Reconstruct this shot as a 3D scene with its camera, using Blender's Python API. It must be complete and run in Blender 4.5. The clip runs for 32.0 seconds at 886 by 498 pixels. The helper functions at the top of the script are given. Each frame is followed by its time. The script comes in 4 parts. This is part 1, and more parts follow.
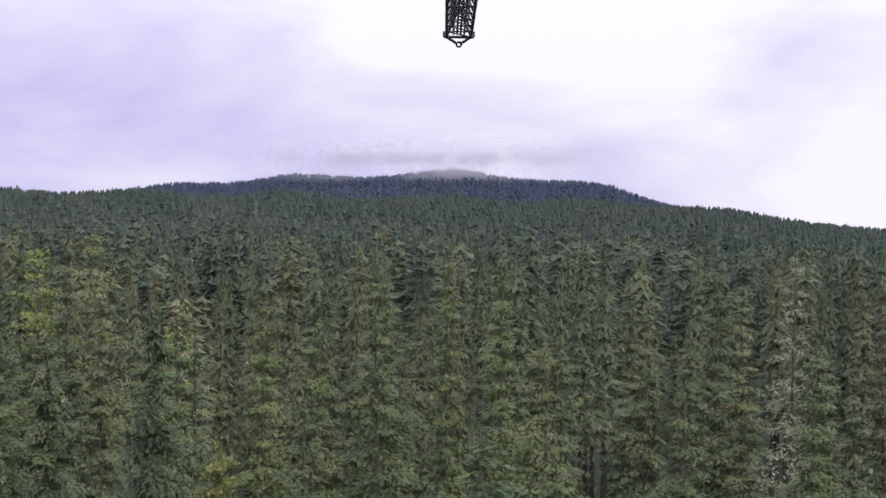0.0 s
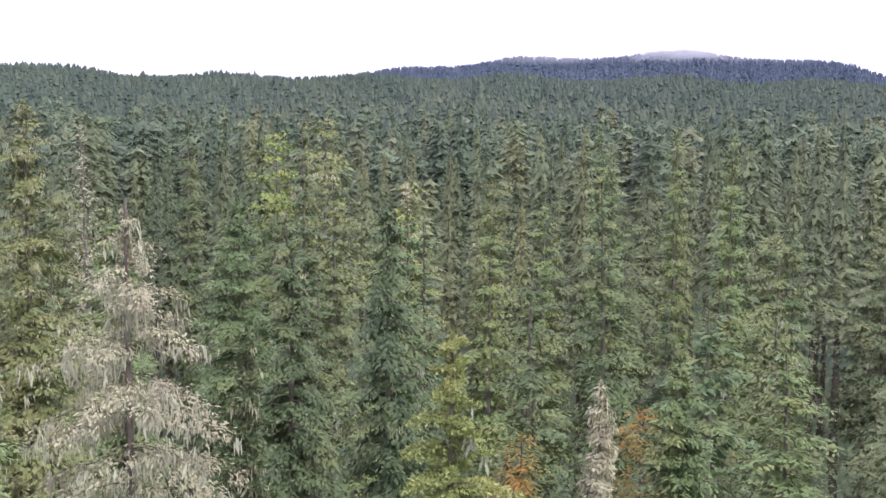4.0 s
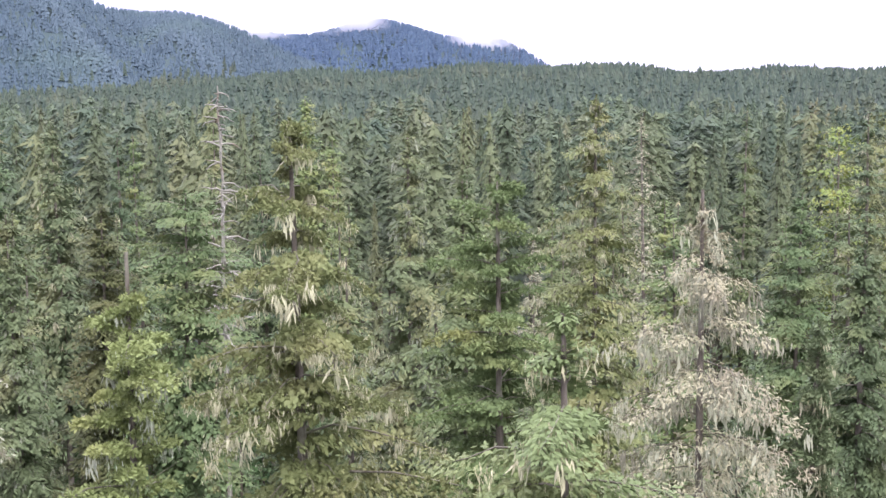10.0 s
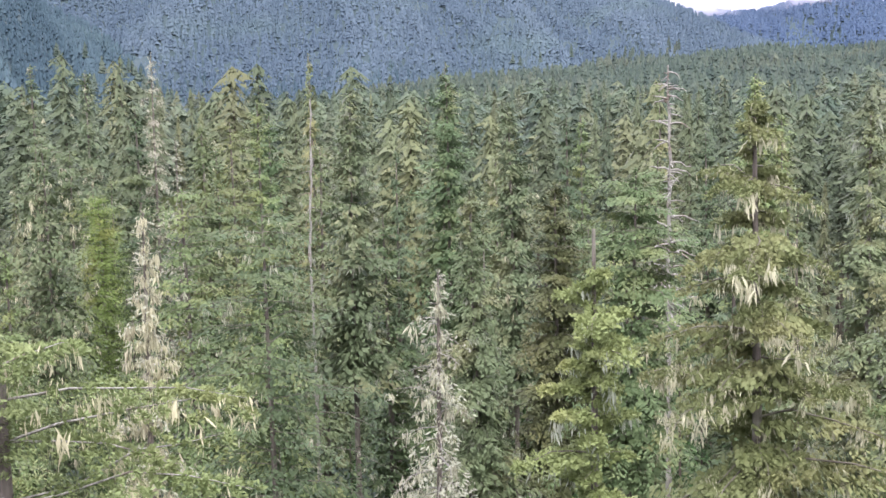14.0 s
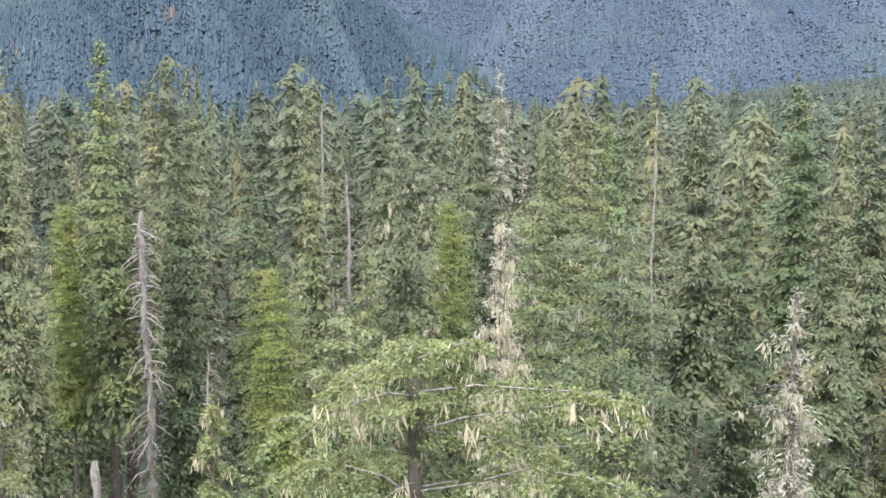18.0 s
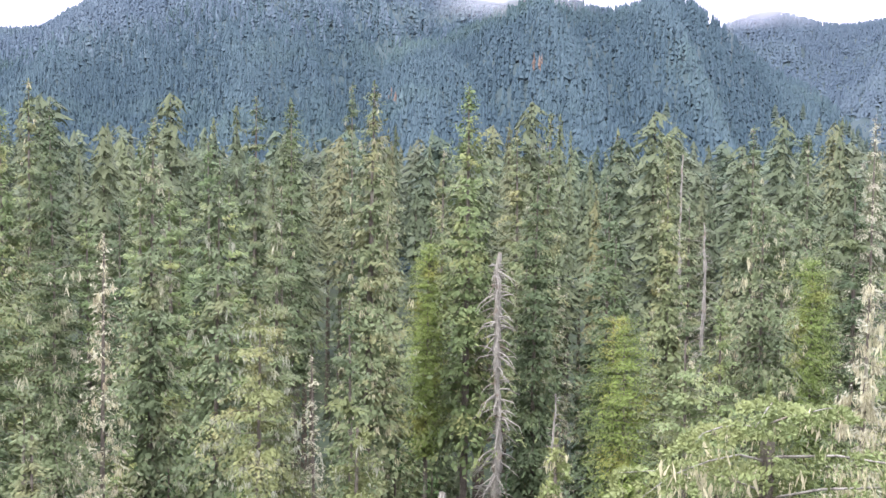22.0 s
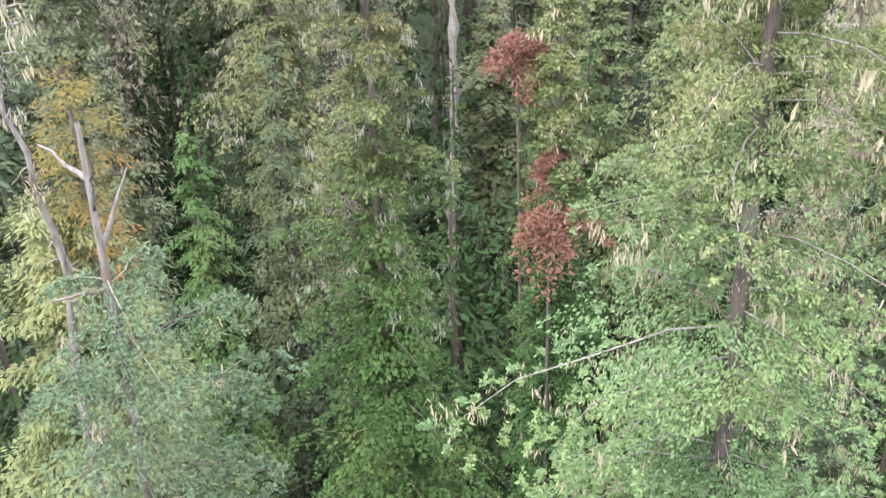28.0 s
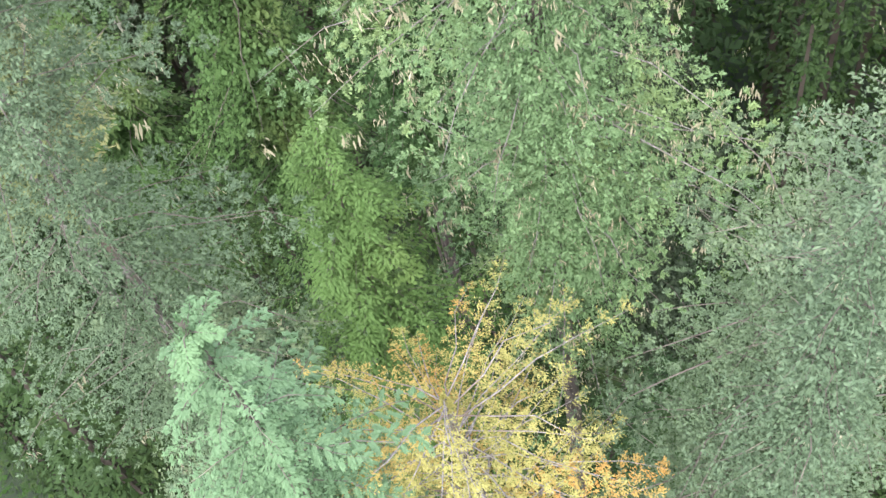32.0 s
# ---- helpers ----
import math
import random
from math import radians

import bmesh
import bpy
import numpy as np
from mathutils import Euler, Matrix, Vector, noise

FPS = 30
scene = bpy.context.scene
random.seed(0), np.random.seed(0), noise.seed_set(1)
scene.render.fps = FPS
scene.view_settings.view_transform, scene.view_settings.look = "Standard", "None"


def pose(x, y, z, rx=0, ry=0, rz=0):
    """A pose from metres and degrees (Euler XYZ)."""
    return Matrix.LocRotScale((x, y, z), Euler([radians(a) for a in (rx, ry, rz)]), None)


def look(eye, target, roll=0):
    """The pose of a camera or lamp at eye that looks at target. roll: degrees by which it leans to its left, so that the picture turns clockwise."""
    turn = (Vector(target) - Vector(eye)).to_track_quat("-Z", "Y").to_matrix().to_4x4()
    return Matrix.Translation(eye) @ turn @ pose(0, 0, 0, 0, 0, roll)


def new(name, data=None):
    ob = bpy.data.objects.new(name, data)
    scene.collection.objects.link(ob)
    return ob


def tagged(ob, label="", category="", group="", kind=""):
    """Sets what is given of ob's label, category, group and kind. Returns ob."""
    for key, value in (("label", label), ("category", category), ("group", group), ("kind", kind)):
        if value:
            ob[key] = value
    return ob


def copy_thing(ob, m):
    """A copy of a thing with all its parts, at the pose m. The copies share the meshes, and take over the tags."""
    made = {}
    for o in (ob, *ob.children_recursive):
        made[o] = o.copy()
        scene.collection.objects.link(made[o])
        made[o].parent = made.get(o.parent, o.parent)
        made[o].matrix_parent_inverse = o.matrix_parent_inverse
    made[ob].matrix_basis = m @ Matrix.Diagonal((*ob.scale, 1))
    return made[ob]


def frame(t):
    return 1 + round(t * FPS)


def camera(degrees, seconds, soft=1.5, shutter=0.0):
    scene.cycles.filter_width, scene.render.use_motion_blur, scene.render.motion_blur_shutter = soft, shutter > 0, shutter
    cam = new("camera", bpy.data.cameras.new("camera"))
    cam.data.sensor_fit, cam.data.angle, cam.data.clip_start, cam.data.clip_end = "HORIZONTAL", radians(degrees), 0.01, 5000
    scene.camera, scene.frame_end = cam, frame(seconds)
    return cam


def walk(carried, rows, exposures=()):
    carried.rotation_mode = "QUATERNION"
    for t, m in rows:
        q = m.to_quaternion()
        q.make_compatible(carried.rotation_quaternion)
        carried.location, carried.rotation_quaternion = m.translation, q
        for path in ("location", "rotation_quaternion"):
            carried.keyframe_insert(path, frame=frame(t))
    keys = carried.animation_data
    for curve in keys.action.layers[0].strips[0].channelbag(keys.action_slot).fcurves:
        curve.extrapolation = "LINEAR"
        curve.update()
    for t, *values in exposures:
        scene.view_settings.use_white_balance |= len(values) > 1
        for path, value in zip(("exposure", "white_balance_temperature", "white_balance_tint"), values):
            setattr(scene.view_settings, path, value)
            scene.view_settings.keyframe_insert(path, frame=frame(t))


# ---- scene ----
cam = camera(40.60, 32.0)
PATH = [
    (0.0, pose(0.424, 0.972, 44.022, 89.68, -0.33, 0.02)),
    (0.5, pose(0.413, 0.928, 44.028, 89.01, -0.48, 0.98)),
    (1.0, pose(0.374, 0.892, 44.041, 87.93, 0.04, 1.85)),
    (1.5, pose(0.401, 0.813, 44.049, 87.14, 0.24, 2.80)),
    (2.0, pose(0.388, 0.814, 44.049, 86.52, -0.25, 4.06)),
    (2.5, pose(0.388, 0.812, 44.061, 85.46, -0.67, 5.80)),
    (3.0, pose(0.352, 0.832, 44.035, 84.96, -0.69, 7.45)),
    (3.5, pose(0.342, 0.847, 44.048, 84.42, -0.34, 9.22)),
    (5.5, pose(0.219, 0.954, 43.995, 83.33, 0.15, 15.89)),
    (6.0, pose(0.223, 0.886, 43.998, 83.20, 0.67, 18.37)),
    (6.5, pose(0.211, 0.827, 43.998, 83.52, 0.65, 19.75)),
    (7.0, pose(0.184, 0.786, 43.994, 83.58, 0.57, 21.57)),
    (7.5, pose(0.146, 0.754, 43.994, 83.88, 0.62, 23.34)),
    (8.0, pose(0.122, 0.702, 43.996, 83.38, 0.69, 26.59)),
    (8.5, pose(0.082, 0.672, 43.997, 83.42, 0.71, 29.69)),
    (9.0, pose(0.076, 0.626, 43.999, 83.69, 0.82, 32.05)),
    (9.5, pose(0.078, 0.555, 44.003, 83.59, 0.70, 34.68)),
    (10.0, pose(0.075, 0.513, 44.004, 83.93, 0.60, 36.66)),
    (10.5, pose(0.072, 0.469, 44.003, 84.16, 0.38, 38.69)),
    (11.0, pose(0.058, 0.449, 43.997, 84.02, 0.29, 40.62)),
    (11.5, pose(0.056, 0.385, 43.997, 84.30, 0.93, 42.67)),
    (12.0, pose(0.068, 0.297, 44.006, 84.77, 0.94, 45.50)),
    (12.5, pose(0.062, 0.248, 44.014, 84.61, 0.46, 48.68)),
    (13.0, pose(0.051, 0.196, 44.012, 83.98, 0.67, 51.48)),
    (13.5, pose(0.025, 0.142, 44.013, 83.29, 1.15, 55.05)),
    (14.0, pose(0.036, 0.051, 44.031, 83.28, 1.29, 57.46)),
    (14.5, pose(-0.002, -0.006, 44.034, 83.26, 0.73, 60.01)),
    (16.5, pose(-0.103, -0.229, 44.049, 83.87, 0.22, 66.42)),
    (17.0, pose(-0.047, -0.357, 44.062, 83.73, 0.28, 67.96)),
    (17.5, pose(-0.049, -0.462, 44.069, 83.84, 0.25, 70.74)),
    (18.0, pose(0.005, -0.564, 44.088, 84.02, 0.94, 73.41)),
    (18.5, pose(-0.030, -0.611, 44.071, 84.38, 0.63, 76.12)),
    (19.0, pose(-0.054, -0.618, 44.063, 84.90, 0.15, 78.37)),
    (19.5, pose(-0.038, -0.622, 44.067, 85.33, -0.13, 80.25)),
    (20.0, pose(-0.044, -0.595, 44.066, 85.50, -0.57, 81.70)),
    (20.5, pose(-0.047, -0.580, 44.071, 85.14, -0.26, 84.00)),
    (21.0, pose(-0.092, -0.564, 44.067, 85.57, -0.19, 85.86)),
    (21.5, pose(-0.125, -0.555, 44.062, 85.78, -0.61, 88.37)),
    (22.0, pose(-0.157, -0.548, 44.067, 86.33, -0.73, 90.42)),
    (22.5, pose(-0.179, -0.542, 44.060, 86.30, -0.68, 91.93)),
    (23.0, pose(-0.203, -0.550, 44.049, 85.36, -0.70, 92.73)),
    (23.5, pose(-0.232, -0.569, 44.028, 82.48, 0.18, 93.55)),
    (24.0, pose(-0.279, -0.582, 44.007, 77.83, 0.13, 93.56)),
    (24.5, pose(-0.356, -0.600, 43.961, 75.92, -0.10, 93.98)),
    (26.5, pose(-0.362, -0.620, 43.943, 69.43, 0.96, 94.20)),
    (27.0, pose(-0.342, -0.593, 43.956, 67.44, 1.48, 94.00)),
    (27.5, pose(-0.317, -0.572, 43.965, 64.59, 1.18, 92.06)),
    (28.0, pose(-0.313, -0.557, 43.975, 59.83, 1.64, 90.11)),
    (28.5, pose(-0.325, -0.545, 43.969, 56.06, 1.99, 87.95)),
    (29.0, pose(-0.315, -0.565, 43.925, 53.45, 2.02, 85.58)),
    (29.5, pose(-0.301, -0.567, 43.880, 51.16, 2.38, 84.78)),
    (30.0, pose(-0.285, -0.594, 43.825, 47.18, 2.44, 83.54)),
    (30.5, pose(-0.310, -0.535, 43.779, 42.23, 2.92, 81.43)),
    (31.0, pose(-0.326, -0.497, 43.737, 38.64, 4.41, 79.07)),
    (31.5, pose(-0.347, -0.471, 43.723, 35.69, 6.23, 76.23)),
    (32.0, pose(-0.374, -0.467, 43.727, 30.96, 8.10, 72.77)),
]
EXPOSURE = [(0.0, -0.17), (1.0, 0.11), (2.0, 0.43), (3.5, 0.75), (6.0, 1.12), (12.0, 1.14), (17.0, 1.31), (19.0, 1.27), (22.0, 1.41), (24.0, 1.39), (28.0, 1.34), (32.0, 1.41)]
walk(cam, PATH, EXPOSURE)

# ---------- world, sun, exposure ----------
world = bpy.data.worlds.new("overcast_sky")
scene.world = world
world.use_nodes = True
wt = world.node_tree
wt.nodes.clear()


def wnode(kind, **values):
    n = wt.nodes.new(kind)
    for key, value in values.items():
        n.inputs[key].default_value = value
    return n


w_out = wnode("ShaderNodeOutputWorld")
w_sky = wnode("ShaderNodeTexSky")
w_sky.sky_type, w_sky.sun_disc = "NISHITA", False
w_sky.sun_elevation, w_sky.sun_rotation = radians(56), radians(130)
w_clear = wnode("ShaderNodeBackground", Strength=0.05)
wt.links.new(w_sky.outputs[0], w_clear.inputs["Color"])
w_pos = wnode("ShaderNodeTexCoord")
w_map = wnode("ShaderNodeMapping", Scale=(1.0, 1.0, 2.6))
wt.links.new(w_pos.outputs["Generated"], w_map.inputs["Vector"])
w_big = wnode("ShaderNodeTexNoise", Scale=3.4, Detail=5.0, Roughness=0.5, Distortion=0.35)
wt.links.new(w_map.outputs[0], w_big.inputs["Vector"])
w_ramp = wnode("ShaderNodeValToRGB")
w_ramp.color_ramp.elements[0].position, w_ramp.color_ramp.elements[0].color = 0.26, (0.56, 0.52, 0.90, 1)
w_ramp.color_ramp.elements[1].position, w_ramp.color_ramp.elements[1].color = 0.62, (1.0, 0.97, 1.06, 1)
w_xyz = wnode("ShaderNodeSeparateXYZ")
wt.links.new(w_pos.outputs["Generated"], w_xyz.inputs[0])
w_side = wnode("ShaderNodeMapRange")
w_side.inputs["From Min"].default_value, w_side.inputs["From Max"].default_value = -0.42, 0.20
w_side.inputs["To Min"].default_value, w_side.inputs["To Max"].default_value = -0.11, 0.07
wt.links.new(w_xyz.outputs["X"], w_side.inputs["Value"])
w_low = wnode("ShaderNodeMapRange")
w_low.inputs["From Min"].default_value, w_low.inputs["From Max"].default_value = 0.03, 0.16
w_low.inputs["To Min"].default_value, w_low.inputs["To Max"].default_value = -0.10, 0.05
wt.links.new(w_xyz.outputs["Z"], w_low.inputs["Value"])
w_sum = wt.nodes.new("ShaderNodeMath")
wt.links.new(w_big.outputs["Fac"], w_sum.inputs[0])
wt.links.new(w_side.outputs[0], w_sum.inputs[1])
w_all = wt.nodes.new("ShaderNodeMath")
wt.links.new(w_sum.outputs[0], w_all.inputs[0])
wt.links.new(w_low.outputs[0], w_all.inputs[1])
wt.links.new(w_all.outputs[0], w_ramp.inputs["Fac"])
w_cloud = wnode("ShaderNodeBackground", Strength=1.35)
wt.links.new(w_ramp.outputs["Color"], w_cloud.inputs["Color"])
# an overcast sky is brightest overhead
w_high = wnode("ShaderNodeMapRange")
w_high.inputs["From Min"].default_value, w_high.inputs["From Max"].default_value = 0.12, 1.0
w_high.inputs["To Min"].default_value, w_high.inputs["To Max"].default_value = 1.15, 1.9
wt.links.new(w_xyz.outputs["Z"], w_high.inputs["Value"])
wt.links.new(w_high.outputs[0], w_cloud.inputs["Strength"])
w_mix = wnode("ShaderNodeMixShader", Fac=0.93)
wt.links.new(w_clear.outputs[0], w_mix.inputs[1])
wt.links.new(w_cloud.outputs[0], w_mix.inputs[2])
wt.links.new(w_mix.outputs[0], w_out.inputs["Surface"])

sun = new("sun", bpy.data.lights.new("sun", "SUN"))
sun.data.energy, sun.data.angle, sun.data.color = 1.5, radians(10), (1.0, 0.97, 0.93)
sun.matrix_world = look((43, -36, 82), (0, 0, 0))

# ---------- materials ----------


def material(name):
    m = bpy.data.materials.new(name)
    m.use_nodes = True
    m.node_tree.nodes.clear()
    return m, m.node_tree


def node(tree, kind, **values):
    n = tree.nodes.new(kind)
    for key, value in values.items():
        n.inputs[key].default_value = value
    return n


def mixed(tree, fac, a, b, blend="MIX"):
    """Colour mix; each of fac, a, b is a socket or a value."""
    n = tree.nodes.new("ShaderNodeMix")
    n.data_type, n.blend_type = "RGBA", blend
    for slot, value in ((0, fac), (6, a), (7, b)):
        if isinstance(value, bpy.types.NodeSocket):
            tree.links.new(value, n.inputs[slot])
        else:
            n.inputs[slot].default_value = value if slot == 0 else (*value, 1)
    return n.outputs[2]


def ramp(tree, source, lo, hi):
    n = node(tree, "ShaderNodeMapRange")
    n.inputs["From Min"].default_value, n.inputs["From Max"].default_value = lo, hi
    tree.links.new(source, n.inputs["Value"])
    return n.outputs[0]


def leafy(name, dark, light, odd, odd_share=0.12, translucency=0.10, scale=0.45, rough=0.6, fleck=0.0, holes=0.0, trees=0.0, teeth=7.0, trunks=False):
    """Needles: colour varies by spray, by bough and by tree."""
    m, t = material(name)
    geo = node(t, "ShaderNodeNewGeometry")
    info = node(t, "ShaderNodeObjectInfo")
    pos = node(t, "ShaderNodeTexCoord")
    big = node(t, "ShaderNodeTexNoise", Scale=scale, Detail=3.0)
    t.links.new(pos.outputs["Object"], big.inputs["Vector"])
    soft = ramp(t, geo.outputs["Random Per Island"], -1.1, 2.1)
    c = mixed(t, soft, dark, light)
    c = mixed(t, ramp(t, big.outputs["Fac"], 0.50, 0.50 + 0.25 / max(odd_share, 0.02) * 0.12), c, odd)
    if fleck:
        c = mixed(t, ramp(t, geo.outputs["Random Per Island"], 1.0 - fleck, 1.0), c, (0.42, 0.43, 0.30))
    shade = mixed(t, info.outputs["Random"], (0.76, 0.81, 0.92), (1.20, 1.12, 1.08))
    c = mixed(t, 1.0, c, shade, "MULTIPLY")
    if trees:
        # tree by tree in a joined stand
        tint = node(t, "ShaderNodeAttribute")
        tint.attribute_name = "tint"
        c = mixed(t, 1.0, c, mixed(t, tint.outputs["Fac"], (1 - trees, 1 - 0.85 * trees, 1 - 0.75 * trees), (1 + trees, 1 + 0.8 * trees, 1 + 0.5 * trees)), "MULTIPLY")
    if trunks:
        # the boles in a joined stand
        kind = node(t, "ShaderNodeAttribute")
        kind.attribute_name = "bole"
        c = mixed(t, kind.outputs["Fac"], c, (0.105, 0.088, 0.074))
    p = node(t, "ShaderNodeBsdfPrincipled", Roughness=rough)
    p.inputs["Specular IOR Level"].default_value = 0.15
    t.links.new(c, p.inputs["Base Color"])
    tr = node(t, "ShaderNodeBsdfTranslucent")
    t.links.new(c, tr.inputs["Color"])
    mx = node(t, "ShaderNodeMixShader", Fac=translucency)
    t.links.new(p.outputs[0], mx.inputs[1])
    t.links.new(tr.outputs[0], mx.inputs[2])
    o = node(t, "ShaderNodeOutputMaterial")
    surface = mx.outputs[0]
    if holes:
        # the fine gaps between needles
        gaps = node(t, "ShaderNodeTexNoise", Scale=holes, Detail=3.0, Roughness=0.75)
        t.links.new(pos.outputs["Object"], gaps.inputs["Vector"])
        open_air = node(t, "ShaderNodeBsdfTransparent")
        cut = node(t, "ShaderNodeMixShader")
        t.links.new(ramp(t, gaps.outputs["Fac"], 0.46, 0.48), cut.inputs[0])
        t.links.new(open_air.outputs[0], cut.inputs[1])
        t.links.new(surface, cut.inputs[2])
        surface = cut.outputs[0]
    if teeth:
        # needles set slanting along each twig
        spray = node(t, "ShaderNodeAttribute")
        spray.attribute_name = "spray"
        parts = node(t, "ShaderNodeSeparateXYZ")
        t.links.new(spray.outputs["Vector"], parts.inputs[0])

        def maths(kind, a, b=0.0, c=0.0):
            n = t.nodes.new("ShaderNodeMath")
            n.operation = kind
            for slot, value in enumerate((a, b, c)):
                if isinstance(value, bpy.types.NodeSocket):
                    t.links.new(value, n.inputs[slot])
                else:
                    n.inputs[slot].default_value = value
            return n.outputs[0]

        across = maths("ABSOLUTE", parts.outputs["Y"])
        comb_at = node(t, "ShaderNodeCombineXYZ")
        t.links.new(maths("SUBTRACT", maths("MULTIPLY", parts.outputs["X"], teeth), maths("MULTIPLY", across, teeth * 0.35)), comb_at.inputs[0])
        t.links.new(maths("MULTIPLY", parts.outputs["Y"], teeth * 0.22), comb_at.inputs[1])
        t.links.new(maths("MULTIPLY", parts.outputs["Z"], 61.0), comb_at.inputs[2])
        tooth = node(t, "ShaderNodeTexNoise", Scale=1.0, Detail=1.5, Roughness=0.6)
        t.links.new(comb_at.outputs[0], tooth.inputs["Vector"])
        gap = maths("GREATER_THAN", maths("MULTIPLY_ADD", across, 0.24, 0.30), tooth.outputs["Fac"])
        needles = node(t, "ShaderNodeMixShader")
        bare_air = node(t, "ShaderNodeBsdfTransparent")
        t.links.new(gap, needles.inputs[0])
        t.links.new(surface, needles.inputs[1])
        t.links.new(bare_air.outputs[0], needles.inputs[2])
        surface = needles.outputs[0]
    t.links.new(surface, o.inputs["Surface"])
    return m


def barky(name, dark, light, patch, patch_from=0.56, stretch=6.0):
    m, t = material(name)
    pos = node(t, "ShaderNodeTexCoord")
    mp = node(t, "ShaderNodeMapping", Scale=(stretch, stretch, 1.0))
    t.links.new(pos.outputs["Object"], mp.inputs["Vector"])
    fine = node(t, "ShaderNodeTexNoise", Scale=3.0, Detail=6.0, Roughness=0.7)
    t.links.new(mp.outputs[0], fine.inputs["Vector"])
    big = node(t, "ShaderNodeTexNoise", Scale=1.3, Detail=4.0)
    t.links.new(pos.outputs["Object"], big.inputs["Vector"])
    c = mixed(t, ramp(t, fine.outputs["Fac"], 0.3, 0.7), dark, light)
    c = mixed(t, ramp(t, big.outputs["Fac"], patch_from, patch_from + 0.12), c, patch)
    p = node(t, "ShaderNodeBsdfPrincipled", Roughness=0.9)
    t.links.new(c, p.inputs["Base Color"])
    b = node(t, "ShaderNodeBump", Strength=0.8, Distance=0.03)
    t.links.new(fine.outputs["Fac"], b.inputs["Height"])
    t.links.new(b.outputs[0], p.inputs["Normal"])
    o = node(t, "ShaderNodeOutputMaterial")
    t.links.new(p.outputs[0], o.inputs["Surface"])
    return m


NEEDLES = {
    "fir": leafy("fir_needles", (0.080, 0.129, 0.058), (0.187, 0.243, 0.106), (0.220, 0.235, 0.093)),
    "dark": leafy("dark_fir_needles", (0.059, 0.094, 0.049), (0.136, 0.174, 0.086), (0.165, 0.190, 0.078)),
    "blue": leafy("blue_fir_needles", (0.068, 0.088, 0.041), (0.138, 0.147, 0.070), (0.149, 0.147, 0.062), 0.12),
    "deep": leafy("deep_green_sprays", (0.040, 0.092, 0.030), (0.100, 0.188, 0.060), (0.112, 0.176, 0.058), 0.15),
    # darker copy of deep: the shade under the canopy is in the colour
    "shade": leafy("shade_darkened_needles", (0.020, 0.046, 0.015), (0.048, 0.094, 0.029), (0.054, 0.090, 0.028), 0.15, trunks=True),
    "spray": leafy("grey_green_sprays", (0.125, 0.225, 0.090), (0.300, 0.450, 0.205), (0.300, 0.410, 0.155), 0.15),
    "ash": leafy("ashen_green_sprays", (0.096, 0.160, 0.086), (0.205, 0.290, 0.158), (0.190, 0.250, 0.128), 0.15),
    "hemlock": leafy("hemlock_needles", (0.089, 0.124, 0.061), (0.191, 0.230, 0.119), (0.204, 0.212, 0.104), 0.2),
    "mossy": leafy("lichened_needles", (0.092, 0.120, 0.052), (0.187, 0.218, 0.100), (0.189, 0.201, 0.097), 0.2),
    "lime": leafy("yellow_green_needles", (0.140, 0.180, 0.068), (0.290, 0.340, 0.142), (0.300, 0.310, 0.128), 0.15),
    "cedar": leafy("olive_cedar_scales", (0.114, 0.173, 0.050), (0.222, 0.294, 0.096), (0.264, 0.269, 0.084), 0.15),
    "orange": leafy("orange_cedar_scales", (0.150, 0.135, 0.034), (0.275, 0.220, 0.060), (0.310, 0.170, 0.045), 0.3),
    "teal": leafy("teal_fir_needles", (0.085, 0.180, 0.082), (0.204, 0.338, 0.176), (0.152, 0.271, 0.121)),
    "fresh": leafy("fresh_green_needles", (0.080, 0.155, 0.042), (0.160, 0.275, 0.078), (0.164, 0.255, 0.070), 0.15),
    "autumn": leafy("yellowing_needles", (0.270, 0.280, 0.080), (0.430, 0.430, 0.150), (0.480, 0.300, 0.085), 0.2),
    "pale": leafy("grey_lichen_twigs", (0.235, 0.235, 0.160), (0.435, 0.430, 0.300), (0.280, 0.262, 0.190), 0.3),
    "rust": leafy("rust_red_needles", (0.190, 0.095, 0.062), (0.340, 0.180, 0.125), (0.270, 0.135, 0.080), 0.3),
}
LICHEN = leafy("hanging_lichen", (0.340, 0.350, 0.230), (0.600, 0.590, 0.430), (0.440, 0.430, 0.310), 0.2, 0.3, 0.8, holes=0, teeth=4.0)
LICHEN_GREY = leafy("grey_hanging_lichen", (0.395, 0.395, 0.265), (0.655, 0.645, 0.465), (0.355, 0.330, 0.240), 0.25, 0.3, 0.6, holes=0, teeth=4.0)
BARK = barky("conifer_bark", (0.075, 0.060, 0.050), (0.190, 0.165, 0.145), (0.260, 0.250, 0.200))
DEADWOOD = barky("silver_deadwood", (0.100, 0.090, 0.082), (0.440, 0.420, 0.380), (0.200, 0.160, 0.130), 0.56)
TWIG = barky("grey_twig_bark", (0.080, 0.068, 0.055), (0.200, 0.180, 0.150), (0.300, 0.285, 0.220), 0.56, 2.0)
NEARISH_NEEDLES = leafy("forest_needles", (0.090, 0.115, 0.062), (0.192, 0.213, 0.116), (0.210, 0.196, 0.098), 0.12, 0.15, 0.03, holes=1.7, trees=0.40, teeth=4.0, trunks=True)
# far and plain forest needles shifted towards blue to paint in the haze
HAZED_FAR_NEEDLES = leafy("haze_tinted_far_needles", (0.063, 0.098, 0.068), (0.123, 0.156, 0.105), (0.145, 0.146, 0.089), 0.12, 0.15, 0.02, holes=1.1, trees=0.42, teeth=3.0)
